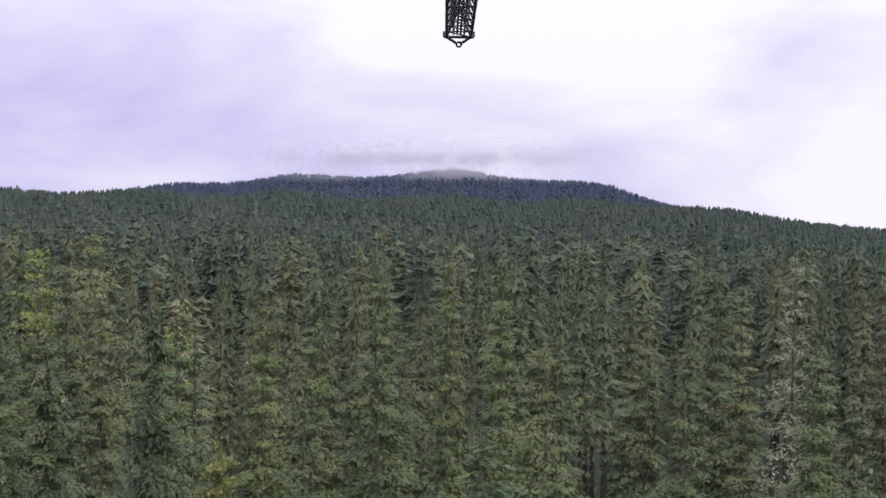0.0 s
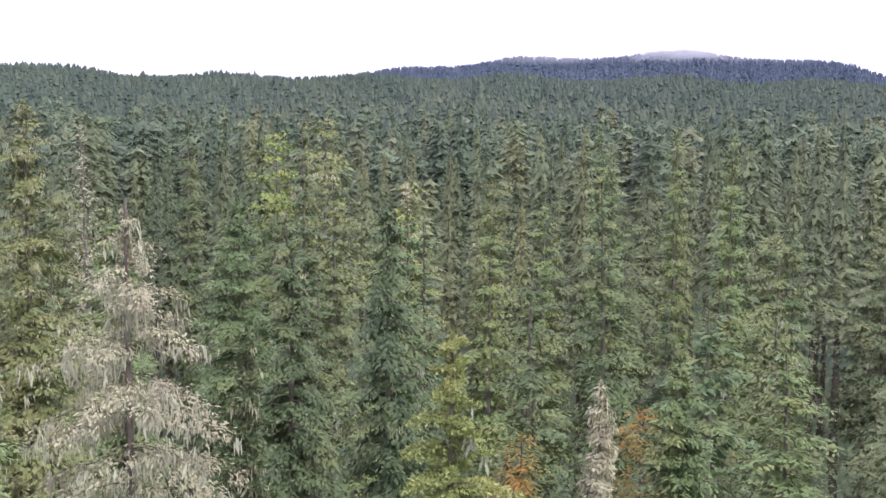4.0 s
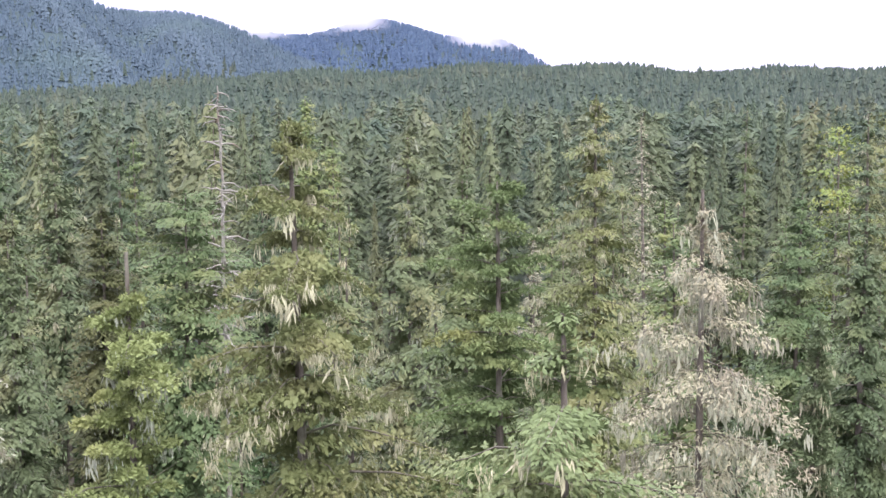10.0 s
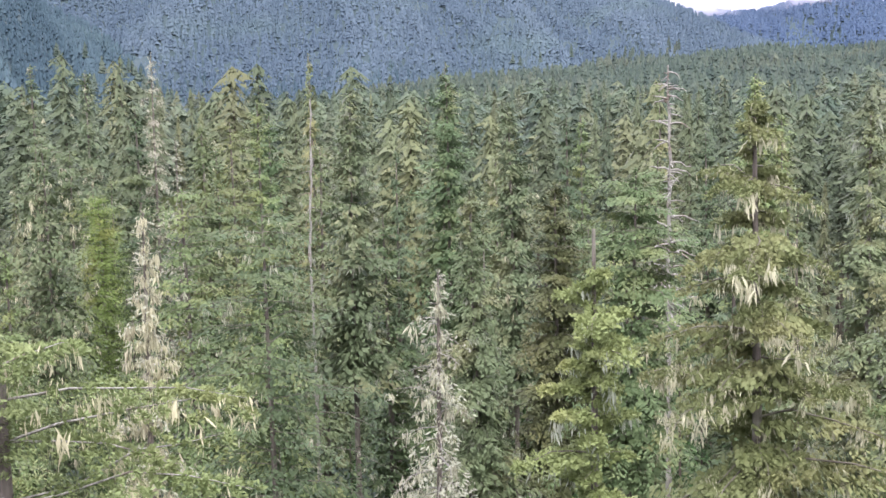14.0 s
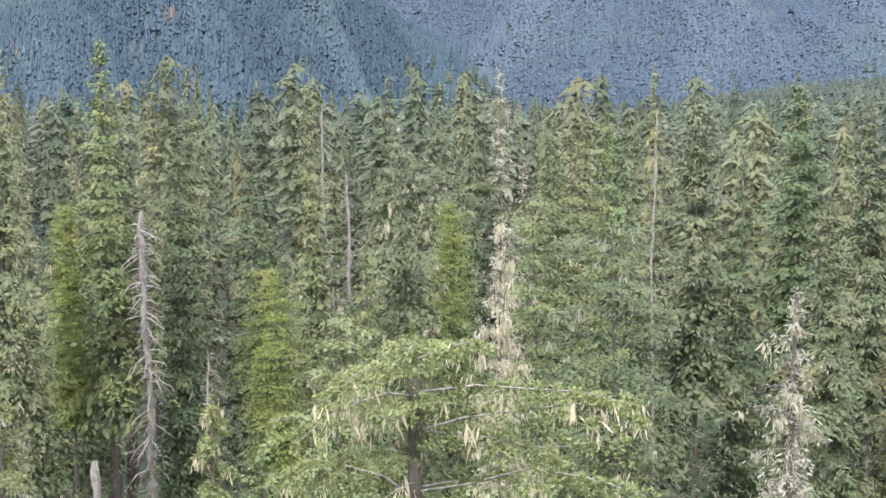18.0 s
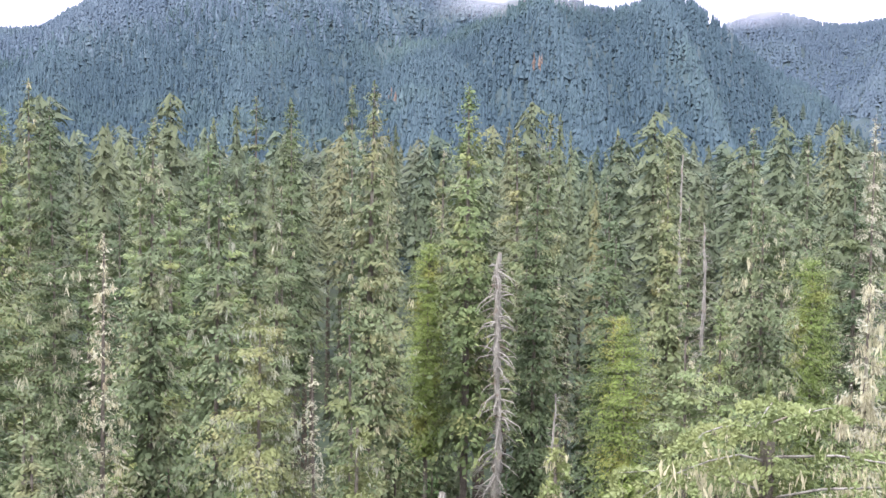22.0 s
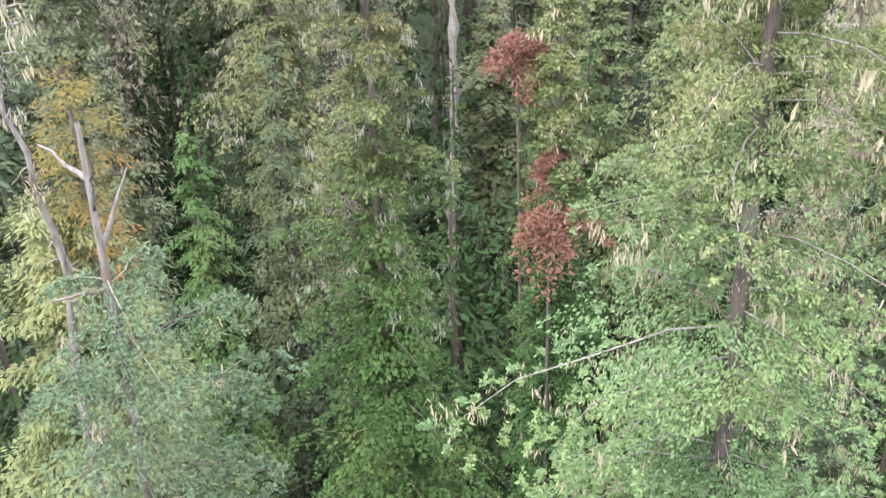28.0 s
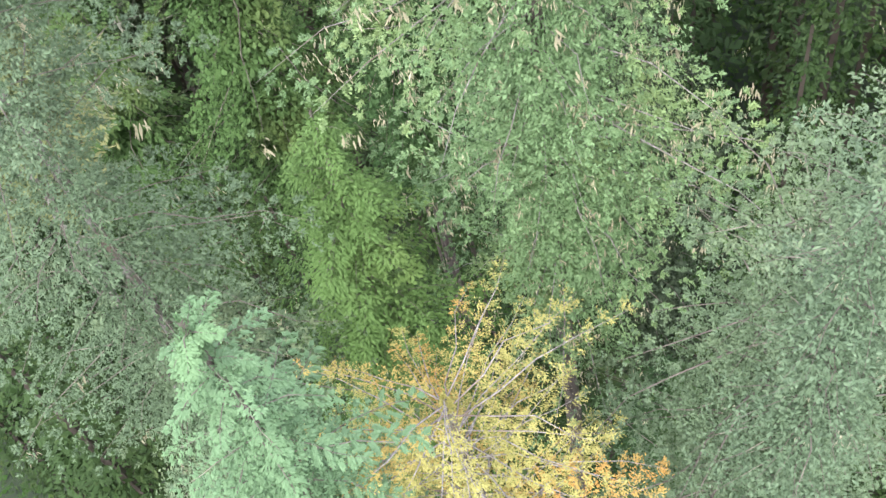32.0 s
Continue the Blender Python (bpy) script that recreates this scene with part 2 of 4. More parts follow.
# hill and mountain needles: aerial haze painted in as blue, stronger with distance
HAZED_HILL_NEEDLES = leafy("haze_tinted_hill_needles", (0.058, 0.098, 0.124), (0.086, 0.136, 0.164), (0.092, 0.146, 0.142), 0.12, 0.1, 0.006, holes=0, trees=0.26, teeth=0)
HAZE_NEEDLES = leafy("haze_tinted_hillside_needles", (0.068, 0.106, 0.150), (0.096, 0.142, 0.194), (0.092, 0.142, 0.166), 0.12, 0.1, 0.005, holes=0, trees=0.20, teeth=0)
HAZED_PLAIN_NEEDLES = leafy("haze_tinted_plain_needles", (0.050, 0.079, 0.068), (0.086, 0.117, 0.095), (0.094, 0.114, 0.088), 0.12, 0.15, 0.01, holes=0, trees=0.30, teeth=0)
HAZED_MOUNTAIN_NEEDLES = leafy("haze_tinted_mountain_needles", (0.052, 0.074, 0.118), (0.080, 0.108, 0.160), (0.066, 0.092, 0.138), 0.12, 0.1, 0.003, holes=0, trees=0.3, teeth=0)
HAZED_DISTANT_NEEDLES = leafy("haze_tinted_distant_needles", (0.085, 0.125, 0.195), (0.118, 0.168, 0.245), (0.100, 0.148, 0.220), 0.12, 0.1, 0.003, holes=0, trees=0.2, teeth=0)
RUST_HILL = leafy("dead_hillside_needles", (0.120, 0.095, 0.085), (0.190, 0.145, 0.125), (0.150, 0.120, 0.105), 0.2, 0.1, 0.05, holes=0, trees=0.3, teeth=0)
# leaf greens lowered so that they hold the forest floor's shade
SHRUB = leafy("shade_darkened_leaves", (0.032, 0.085, 0.019), (0.080, 0.175, 0.040), (0.098, 0.155, 0.038), 0.2, 0.35, holes=0, teeth=0)


def plain(name, color, rough=0.5, metal=0.0):
    m, t = material(name)
    pos = node(t, "ShaderNodeTexCoord")
    n = node(t, "ShaderNodeTexNoise", Scale=4.0, Detail=5.0)
    t.links.new(pos.outputs["Object"], n.inputs["Vector"])
    c = mixed(t, ramp(t, n.outputs["Fac"], 0.35, 0.7), [v * 0.75 for v in color], color)
    p = node(t, "ShaderNodeBsdfPrincipled", Roughness=rough, Metallic=metal)
    t.links.new(c, p.inputs["Base Color"])
    o = node(t, "ShaderNodeOutputMaterial")
    t.links.new(p.outputs[0], o.inputs["Surface"])
    return m


STEEL = plain("weathered_painted_steel", (0.10, 0.10, 0.12), 0.55, 0.3)


def soil():
    m, t = material("forest_floor_soil")
    pos = node(t, "ShaderNodeTexCoord")
    a = node(t, "ShaderNodeTexNoise", Scale=0.35, Detail=8.0, Roughness=0.7)
    b = node(t, "ShaderNodeTexNoise", Scale=0.012, Detail=5.0, Roughness=0.6)
    for n in (a, b):
        t.links.new(pos.outputs["Object"], n.inputs["Vector"])
    c = mixed(t, ramp(t, a.outputs["Fac"], 0.35, 0.65), (0.022, 0.032, 0.014), (0.060, 0.085, 0.035))
    c = mixed(t, ramp(t, b.outputs["Fac"], 0.45, 0.62), c, (0.035, 0.055, 0.040))
    # low forest cover beyond the near woods, haze blue mixed into its colour
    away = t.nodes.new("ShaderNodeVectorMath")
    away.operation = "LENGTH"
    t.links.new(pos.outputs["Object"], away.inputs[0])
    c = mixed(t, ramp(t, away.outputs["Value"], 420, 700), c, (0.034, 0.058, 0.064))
    p = node(t, "ShaderNodeBsdfPrincipled", Roughness=0.95)
    t.links.new(c, p.inputs["Base Color"])
    o = node(t, "ShaderNodeOutputMaterial")
    t.links.new(p.outputs[0], o.inputs["Surface"])
    return m


SOIL = soil()

# ---------- mesh helpers ----------


def tri_mesh(name, verts, faces, mat, second=None, start=0, combed=None):
    me = bpy.data.meshes.new(name)
    verts, faces = np.ascontiguousarray(verts, np.float32), np.ascontiguousarray(faces, np.int32)
    me.vertices.add(len(verts))
    me.vertices.foreach_set("co", verts.ravel())
    me.loops.add(faces.size)
    me.loops.foreach_set("vertex_index", faces.ravel())
    me.polygons.add(len(faces))
    me.polygons.foreach_set("loop_start", np.arange(0, faces.size, 3, dtype=np.int32))
    me.update(calc_edges=True)
    if combed is not None:
        at = me.attributes.new("spray", "FLOAT_VECTOR", "POINT")
        at.data.foreach_set("vector", np.ascontiguousarray(combed, np.float32).ravel())
    me.materials.append(mat)
    if second:
        me.materials.append(second)
        me.polygons.foreach_set("material_index", (np.arange(len(faces)) >= start).astype(np.int32))
    return me


def child(name, me, parent, label=""):
    ob = new(name, me)
    ob.parent = parent
    if label:
        tagged(ob, label)
    return ob


def joined(chunks):
    vs, fs, at = [], [], 0
    for v, f in chunks:
        vs.append(v)
        fs.append(f + at)
        at += len(v)
    return np.concatenate(vs), np.concatenate(fs)


def unit(v):
    return v / np.maximum(np.linalg.norm(v, axis=-1, keepdims=True), 1e-9)


# A folded spray of needles, cut ragged by its material.
KITE_V = np.array([(0, 0, 0), (.55, .20, -.05), (1, 0, -.10), (.55, -.20, -.05)])
KITE_F = np.array([(0, 2, 1), (0, 3, 2)])
# A hanging strand of lichen, ragged and twisted.
STRAND_V = np.array([(0, 0, 0), (.35, -.09, .05), (.5, .09, -.05), (1, 0, 0)])
STRAND_F = np.array([(0, 2, 1), (1, 2, 3)])


def scatter(tv, tf, p, d, up, size, wide=None):
    """Copies of a small form at the points p, along d, of the given sizes."""
    x = unit(d)
    y = unit(np.cross(up, x))
    z = np.cross(x, y)
    s = size[:, None, None]
    w = s if wide is None else s * wide[:, None, None]
    v = p[:, None] + s * tv[None, :, 0:1] * x[:, None] + w * tv[None, :, 1:2] * y[:, None] + s * tv[None, :, 2:3] * z[:, None]
    f = tf[None] + (np.arange(len(p)) * len(tv))[:, None, None]
    return v.reshape(-1, 3), f.reshape(-1, 3)


def comb(tv, n, rng):
    """Where each corner lies on its twig: along, across, and a number for the twig."""
    a = np.zeros((n, len(tv), 3))
    a[..., 0] = tv[None, :, 0]
    a[..., 1] = tv[None, :, 1] / np.abs(tv[:, 1]).max()
    a[..., 2] = rng.uniform(0, 1, n)[:, None]
    return a.reshape(-1, 3)


def tubes(path, radius, sides):
    """Tapered tubes along paths (n, k, 3) with radii (n, k)."""
    n, k, _ = path.shape
    t = unit(np.gradient(path, axis=1))
    ref = np.where(np.abs(t[..., 2:3]) > 0.8, np.array([1.0, 0, 0]), np.array([0, 0, 1.0]))
    a = unit(np.cross(t, ref))
    b = np.cross(t, a)
    ang = np.arange(sides) * 2 * np.pi / sides
    ring = a[:, :, None] * np.cos(ang)[None, None, :, None] + b[:, :, None] * np.sin(ang)[None, None, :, None]
    v = path[:, :, None] + ring * radius[:, :, None, None]
    i = np.arange(k - 1)[:, None] * sides
    j = np.arange(sides)[None]
    q0, q1 = i + j, i + (j + 1) % sides
    f = np.concatenate([np.stack([q0, q1, q1 + sides], -1).reshape(-1, 3), np.stack([q0, q1 + sides, q0 + sides], -1).reshape(-1, 3)])
    f = f[None] + (np.arange(n) * k * sides)[:, None, None]
    return v.reshape(-1, 3), f.reshape(-1, 3)


def trunk_form(rng, height, radius, lean=0.0, sides=9, top_radius=0.02, knobs=0.06, rings=None, crook=0.0):
    """A tapering bole with a flared foot and slight sway, in its tree's own space."""
    k = rings or max(10, int(height / 1.6))
    u = np.linspace(0, 1, k)
    ph = rng.uniform(0, 6.28, 4)
    sway = 0.012 * height * lean
    path = np.stack([sway * (np.sin(2.2 * u + ph[0]) - np.sin(ph[0])) * u, sway * (np.sin(2.7 * u + ph[1]) - np.sin(ph[1])) * u, u * height], -1)
    rad = top_radius + (radius - top_radius) * (1 - u) ** 0.8 + radius * 0.45 * np.exp(-u * height / 0.8)
    rad = rad * (1 + knobs * rng.standard_normal(k))
    if crook:
        step = rng.normal(0, crook, (k, 2)).cumsum(axis=0) * (u[:, None] > 0.6)
        path[:, :2] += (step - step[-1]) * (u[:, None] > 0.6) * np.clip((u[:, None] - 0.6) * 6, 0, 1)
    v, f = tubes(path[None], rad[None], sides)
    v[:, :2] += rng.standard_normal((len(v), 2)) * np.repeat(rad, sides)[:, None] * (0.16 if knobs > 0.1 else 0.04)
    return v, f, path


def spread(shape, u):
    """Crown half width against depth below the tip, 0 to 1."""
    if shape == "cone":
        return 0.06 + 0.94 * u ** 0.66
    if shape == "spire":
        return 0.05 + 0.50 * u ** 0.6 + 0.45 * u ** 1.4
    if shape == "egg":
        return 0.14 + 0.86 * np.sin(np.pi * (0.07 + 0.72 * u ** 0.85)) ** 0.75
    if shape == "spindle":
        return 0.08 + 0.92 * np.sin(np.pi * (0.02 + 0.80 * u ** 0.8)) ** 0.9
    if shape == "flat":
        return 0.62 + 0.38 * u ** 0.5
    if shape == "column":
        return 0.34 + 0.66 * np.minimum(1, u * 2.4) ** 0.6 * (1 - 0.2 * u)
    return 0.1 + 0.9 * u


def tier_form(rng, tiers, points, foot, shape, wide=1.0):
    """Overhanging whorls with jagged, drooping rims, one unit high."""
    v, f = [], []
    for k in range(tiers):
        u = (k + 1 + rng.uniform(-.2, .2)) / tiers
        r = wide * float(spread(shape, np.clip(u, 0.02, 1)))
        step = foot / tiers
        z1 = 1 - (k - 0.3) / tiers * foot
        at = len(v)
        push = rng.normal(0, 0.09, 2) * r
        tilt = rng.normal(0, 0.35, 2) * step / max(r, 0.1)
        v.append((push[0] * 0.5, push[1] * 0.5, z1))
        turn, lump, ph = rng.uniform(0, 6.28), rng.uniform(0.1, 0.3), rng.uniform(0, 6.28)
        for i in range(points * 2):
            a = turn + (i + rng.uniform(-.3, .3)) * np.pi / points
            rr = r * (1 + lump * np.sin(2 * a + ph)) * (rng.uniform(.85, 1.2) if i % 2 else rng.uniform(.42, .66))
            x, y = rr * np.cos(a) + push[0], rr * np.sin(a) + push[1]
            v.append((x, y, z1 - step * (rng.uniform(1.4, 2.0) if i % 2 else rng.uniform(0.9, 1.3)) + tilt[0] * x + tilt[1] * y))
        for i in range(points * 2):
            f.append((at, at + 1 + i, at + 1 + (i + 1) % (points * 2)))
    return np.array(v), np.array(f), np.zeros((len(v), 3))


def crown_form(rng, tip, foot, radius, shape, boughs, fronds, size, droop=0.5, lift=0.25, ragged=0.3, thick=0.9, sparse=0.0, fill=0.6, bare=None, gap=0.19, loose=0.55, brush=False):
    """Boughs round the bole from foot to tip, each a flat fan of side twigs set with sprays. Returns the sprays, the limbs' paths and their lengths."""
    depth = tip - foot
    boughs = int(np.clip(6 * depth / (gap * radius + 0.10), 36, boughs))
    u = np.clip((np.arange(boughs) + rng.uniform(-2.2, 2.2, boughs) + 0.8) / boughs, 0.004, 1)
    az = np.arange(boughs) * 2.39996 + rng.normal(0, 0.35, boughs)
    # groups of boughs grow longer or fall away, which leaves gaps
    lump = 1 + ragged * (np.sin(az * 2 + u * 9 + rng.uniform(0, 6)) * 0.5 + np.sin(az * 3 - u * 17 + rng.uniform(0, 6)) * 0.5)
    ln = radius * spread(shape, u) * lump * rng.uniform(1 - ragged, 1 + 0.4 * ragged, boughs)
    ln = np.maximum(ln, 0.12 * radius * (0.4 + u))
    vigour = rng.uniform(0.45, 1.25, boughs)
    if bare:
        turn = (az - bare[0] + np.pi) % (2 * np.pi) - np.pi
        zb = tip - u * depth
        stripped = (np.abs(turn) < bare[3]) & (zb > bare[1]) & (zb < bare[2])
        vigour = np.where(stripped, 0.02, vigour)
        ln = ln * np.where(stripped, rng.uniform(0.15, 0.55, boughs), 1)
    if sparse:
        short = rng.uniform(0, 1, boughs) < sparse
        ln = np.where(short, ln * 0.4, ln)
    z0 = tip - u * depth
    rise = lift * (1.2 - 1.7 * u) + rng.normal(0, 0.08, boughs)
    sag = droop * rng.uniform(0.7, 1.3, boughs)
    out = np.stack([np.cos(az), np.sin(az), np.zeros(boughs)], -1)
    side = np.stack([-np.sin(az), np.cos(az), np.zeros(boughs)], -1)
    s = np.linspace(0, 1, 5)[None]
    zz = z0[:, None] + ln[:, None] * (rise[:, None] * s - sag[:, None] * s ** 2)
    bend = rng.normal(0, 0.14, boughs)[:, None] * s ** 2 * ln[:, None]
    limbs = out[:, None] * (s * ln[:, None])[..., None] + side[:, None] * bend[..., None]
    limbs[..., 2] = zz
    limbs[:, 1:] += rng.normal(0, 0.02, (boughs, 4, 3)) * ln[:, None, None]
    # side twigs along each bough, longest towards its foot
    pairs = 8
    share = ln * (1.45 - u) * vigour
    pick = rng.choice(boughs, fronds, p=share / share.sum())
    j = rng.integers(0, pairs * 2, fronds)
    twig = rng.uniform(0.55, 1.25, (boughs, pairs * 2))[pick, j]
    q = 0.14 + 0.86 * ((j // 2) + 0.5 + rng.uniform(-0.3, 0.3, (boughs, pairs * 2))[pick, j]) / pairs
    hand = np.where(j % 2, 1.0, -1.0)
    L = ln[pick]
    reach = L * (0.32 * (1 - q) ** 0.7 + 0.10) * thick * twig
    # sprays gather in tufts along the twig
    knot = rng.uniform(0.0, 1, (boughs, pairs * 2, 4))[pick, j, rng.integers(0, 4, fronds)]
    w = np.clip(knot + rng.normal(0, 0.025 if brush else 0.07, fronds), 0, 1.1)
    fore = 0.55 + 0.25 * q
    qq = np.minimum(q + fore * w * reach / np.maximum(L, 1e-6), 1.06)
    off = hand * w * reach
    p = out[pick] * (qq * L)[:, None] + side[pick] * (off + bend[pick, -1] * qq ** 2)[:, None]
    hang = (0.22 + 0.55 * droop) * (w * reach) ** 1.3
    p[:, 2] = z0[pick] + L * (rise[pick] * qq - sag[pick] * qq ** 2) - hang
    big = size * rng.uniform(0.75, 1.25, fronds) * (0.7 + 0.3 * u[pick])
    p += rng.normal(0, 1, (fronds, 3)) * np.array([1, 1, 0.7]) * loose * big[:, None]
    flip = rng.uniform(-0.75, 0.75, fronds)
    d = out[pick] * (fore - 0.5 * hand * flip)[:, None] + side[pick] * (hand + 0.5 * flip)[:, None] * 0.9
    d[:, 2] += (rise[pick] - 2 * sag[pick] * qq) * 0.55 - 0.10 - 0.45 * droop * w
    d += rng.normal(0, 0.55 * loose, (fronds, 3))
    up = out[pick] * (0.25 + 0.25 * qq)[:, None] + side[pick] * (0.2 * hand * w)[:, None] + np.array([0, 0, 0.9]) + rng.normal(0, 0.10 + 0.32 * loose, (fronds, 3))
    wide = 1.0
    if brush:
        # needles stand out all round the twig ends
        d = unit(d) * 0.9 + unit(rng.normal(0, 1, (fronds, 3))) * 1.0 + np.array([0, 0, 0.35])
        up = unit(rng.normal(0, 1, (fronds, 3))) + np.array([0, 0, 0.5])
        wide = 1.25
    v, f = scatter(KITE_V * np.array([1, wide, 1]), KITE_F, p, d, up, big)
    cb = comb(KITE_V, fronds, rng)
    # the leader at the tip
    n = 10 + fronds // 120
    h1 = rng.uniform(0, 1, n)
    a1 = rng.uniform(0, 6.283, n)
    o1 = np.stack([np.cos(a1), np.sin(a1), np.zeros(n)], -1)
    p = o1 * (0.02 * radius * h1)[:, None] + np.array([0, 0, 1.0]) * (tip + 0.08 - h1 * (0.07 * depth))[:, None]
    d = o1 + np.array([0, 0, 0.9]) * (1.3 - 1.2 * h1)[:, None]
    w, g = scatter(KITE_V, KITE_F, p, d, o1 * 0.3 + np.array([0, 0, 1.0]) + rng.normal(0, 0.3, (n, 3)), size * (0.5 + 0.6 * h1) * rng.uniform(0.8, 1.2, n))
    v, f = joined([(v, f), (w, g)])
    cb = np.concatenate([cb, comb(KITE_V, n, rng)])
    if fill:
        # older shaded sprays round the bole close the crown
        bulk = size * 1.35 if size < 0.1 else max(size * 1.6, 0.06 * radius)
        n = int(min(fronds * fill, 60 * radius * depth / bulk ** 2))
        k = rng.choice(boughs, n, p=ln * vigour / (ln * vigour).sum())
        q = rng.uniform(0.03, 0.60, n)
        p = out[k] * (q * ln[k])[:, None] + side[k] * (rng.uniform(-0.3, 0.3, n) * ln[k])[:, None]
        p[:, 2] = z0[k] + ln[k] * (rise[k] * q - sag[k] * q ** 2) - rng.uniform(0, 0.6, n) * bulk
        d = out[k] * 0.5 + side[k] * rng.uniform(-0.6, 0.6, n)[:, None] + rng.normal(0, 0.3, (n, 3))
        d[:, 2] -= 0.6
        up = out[k] + np.array([0, 0, 0.4]) + rng.normal(0, 0.35, (n, 3))
        w, g = scatter(KITE_V * np.array([1, 1.3 if size < 0.1 else 1.6, 1]), KITE_F, p, d, up, bulk * rng.uniform(0.6, 1.15, n) * (0.5 + 0.5 * u[k]))
        v, f = joined([(v, f), (w, g)])
        cb = np.concatenate([cb, comb(KITE_V, n, rng) * np.array([1, 0.7, 1])])
    return (v, f, cb), limbs, ln


def limb_form(limbs, ln, thickness, sides=4):
    r = thickness * (0.35 + 0.65 * (ln / ln.max()))[:, None] * np.array([1, 0.85, 0.68, 0.45, 0.15])[None]
    return tubes(limbs, r, sides)


def hang_limbs(tree, limbs, ln, thickness, mat, single):
    v, f = limb_form(limbs, ln, thickness, 4) if single else tubes(limbs[:, ::2], thickness * (0.35 + 0.65 * (ln / ln.max()))[:, None] * np.array([1, 0.5, 0.08])[None], 3)
    if not single:
        tagged(child("inner_wood", tri_mesh("inner_wood", v, f, mat), tree), "thin grey limbs", kind="stuff")
        return
    n, m = len(v) // len(limbs), len(f) // len(limbs)
    for k in range(len(limbs)):
        child("limb", tri_mesh("limb", v[k * n:(k + 1) * n], f[:m], mat), tree)


def lichen_form(rng, limbs, count, length, inner=0.25):
    n, k, _ = limbs.shape
    lens = np.linalg.norm(limbs[:, -1] - limbs[:, 0], axis=1)
    # lichen gathers in tufts
    tufts = max(8, count // 12)
    pick = rng.choice(n, tufts, p=lens / lens.sum())
    s = rng.uniform(inner, 1, tufts) * (k - 1)
    i = np.minimum(s.astype(int), k - 2)
    w = (s - i)[:, None]
    c = limbs[pick, i] * (1 - w) + limbs[pick, i + 1] * w
    size = np.minimum(rng.gamma(2.2, 0.4, tufts), 1.8)
    which = rng.integers(0, tufts, count)
    wander = rng.normal(0, 0.14, (tufts, 2)) * lens[pick][:, None]
    c[:, :2] += wander
    c[:, 2] -= 0.3 * np.linalg.norm(wander, axis=1) + 0.25 * length
    p = c[which] + rng.normal(0, 1, (count, 3)) * np.array([0.10, 0.10, 0.09]) * (0.4 + length)
    d = np.array([0, 0, -1.0]) + rng.normal(0, 0.24, (count, 3))
    up = rng.normal(0, 1, (count, 3)) * np.array([1, 1, 0.1])
    v, f = scatter(STRAND_V, STRAND_F, p, d, up, length * (0.3 + 0.7 * size[which]) * rng.uniform(0.4, 1.2, count), rng.uniform(0.6, 1.3, count))
    return v, f, comb(STRAND_V, count, rng)


SIGHTS = []  # trees kept in open sight: place, tip, half width and depth left clear
STYLES = {  # needles, shape, droop, lift, ragged, lichen share, words
    "fir": ("fir", "cone", 0.30, 0.25, 0.35, 0.1, "tall green fir with layered boughs"),
    "dark": ("dark", "cone", 0.30, 0.25, 0.30, 0.0, "dense dark green fir with spreading boughs"),
    "blue": ("blue", "cone", 0.35, 0.30, 0.25, 0.0, "blue-green fir with stiff tiered boughs"),
    "droop": ("dark", "spire", 0.60, 0.15, 0.30, 0.1, "dark conifer with long drooping sprays"),
    "hemlock": ("hemlock", "spire", 0.40, 0.22, 0.45, 0.45, "grey-green hemlock hung with pale lichen"),
    "mossy": ("mossy", "egg", 0.42, 0.25, 0.50, 0.9, "old fir with olive needles and heavy lichen"),
    "deep": ("deep", "cone", 0.60, 0.25, 0.35, 0.2, "deep green conifer with layered drooping boughs"),
    "spray": ("spray", "column", 0.32, 0.25, 0.45, 0.9, "large conifer with fresh green sprays and lichen"),
    "ash": ("ash", "egg", 0.32, 0.25, 0.40, 0.4, "grey-green conifer with dense short sprays"),
    "lime": ("lime", "column", 0.38, 0.30, 0.55, 0.8, "yellow-green conifer crown with lichen tufts"),
    "cedar": ("cedar", "egg", 0.35, 0.45, 0.10, 0.0, "smooth olive cedar with an orange tint"),
    "orange": ("orange", "egg", 0.45, 0.45, 0.25, 0.0, "cedar top turned orange-brown"),
    "teal": ("teal", "cone", 0.45, 0.25, 0.30, 0.0, "young pale teal fir seen from above"),
    "fresh": ("fresh", "cone", 0.55, 0.30, 0.25, 0.0, "young bright green conifer"),
    "autumn": ("autumn", "cone", 0.30, 0.35, 0.25, 0.0, "yellow and orange conifer with bare grey limbs"),
    "rust": ("rust", "spire", 0.40, 0.20, 0.50, 0.0, "dead young conifer with rust-red needles"),
    "pale": ("pale", "cone", 0.45, 0.22, 0.45, 1.0, "dying conifer wrapped in pale grey lichen"),
    "palespire": ("pale", "spire", 0.45, 0.22, 0.40, 0.6, "dead spire-topped conifer furred with grey lichen"),
}


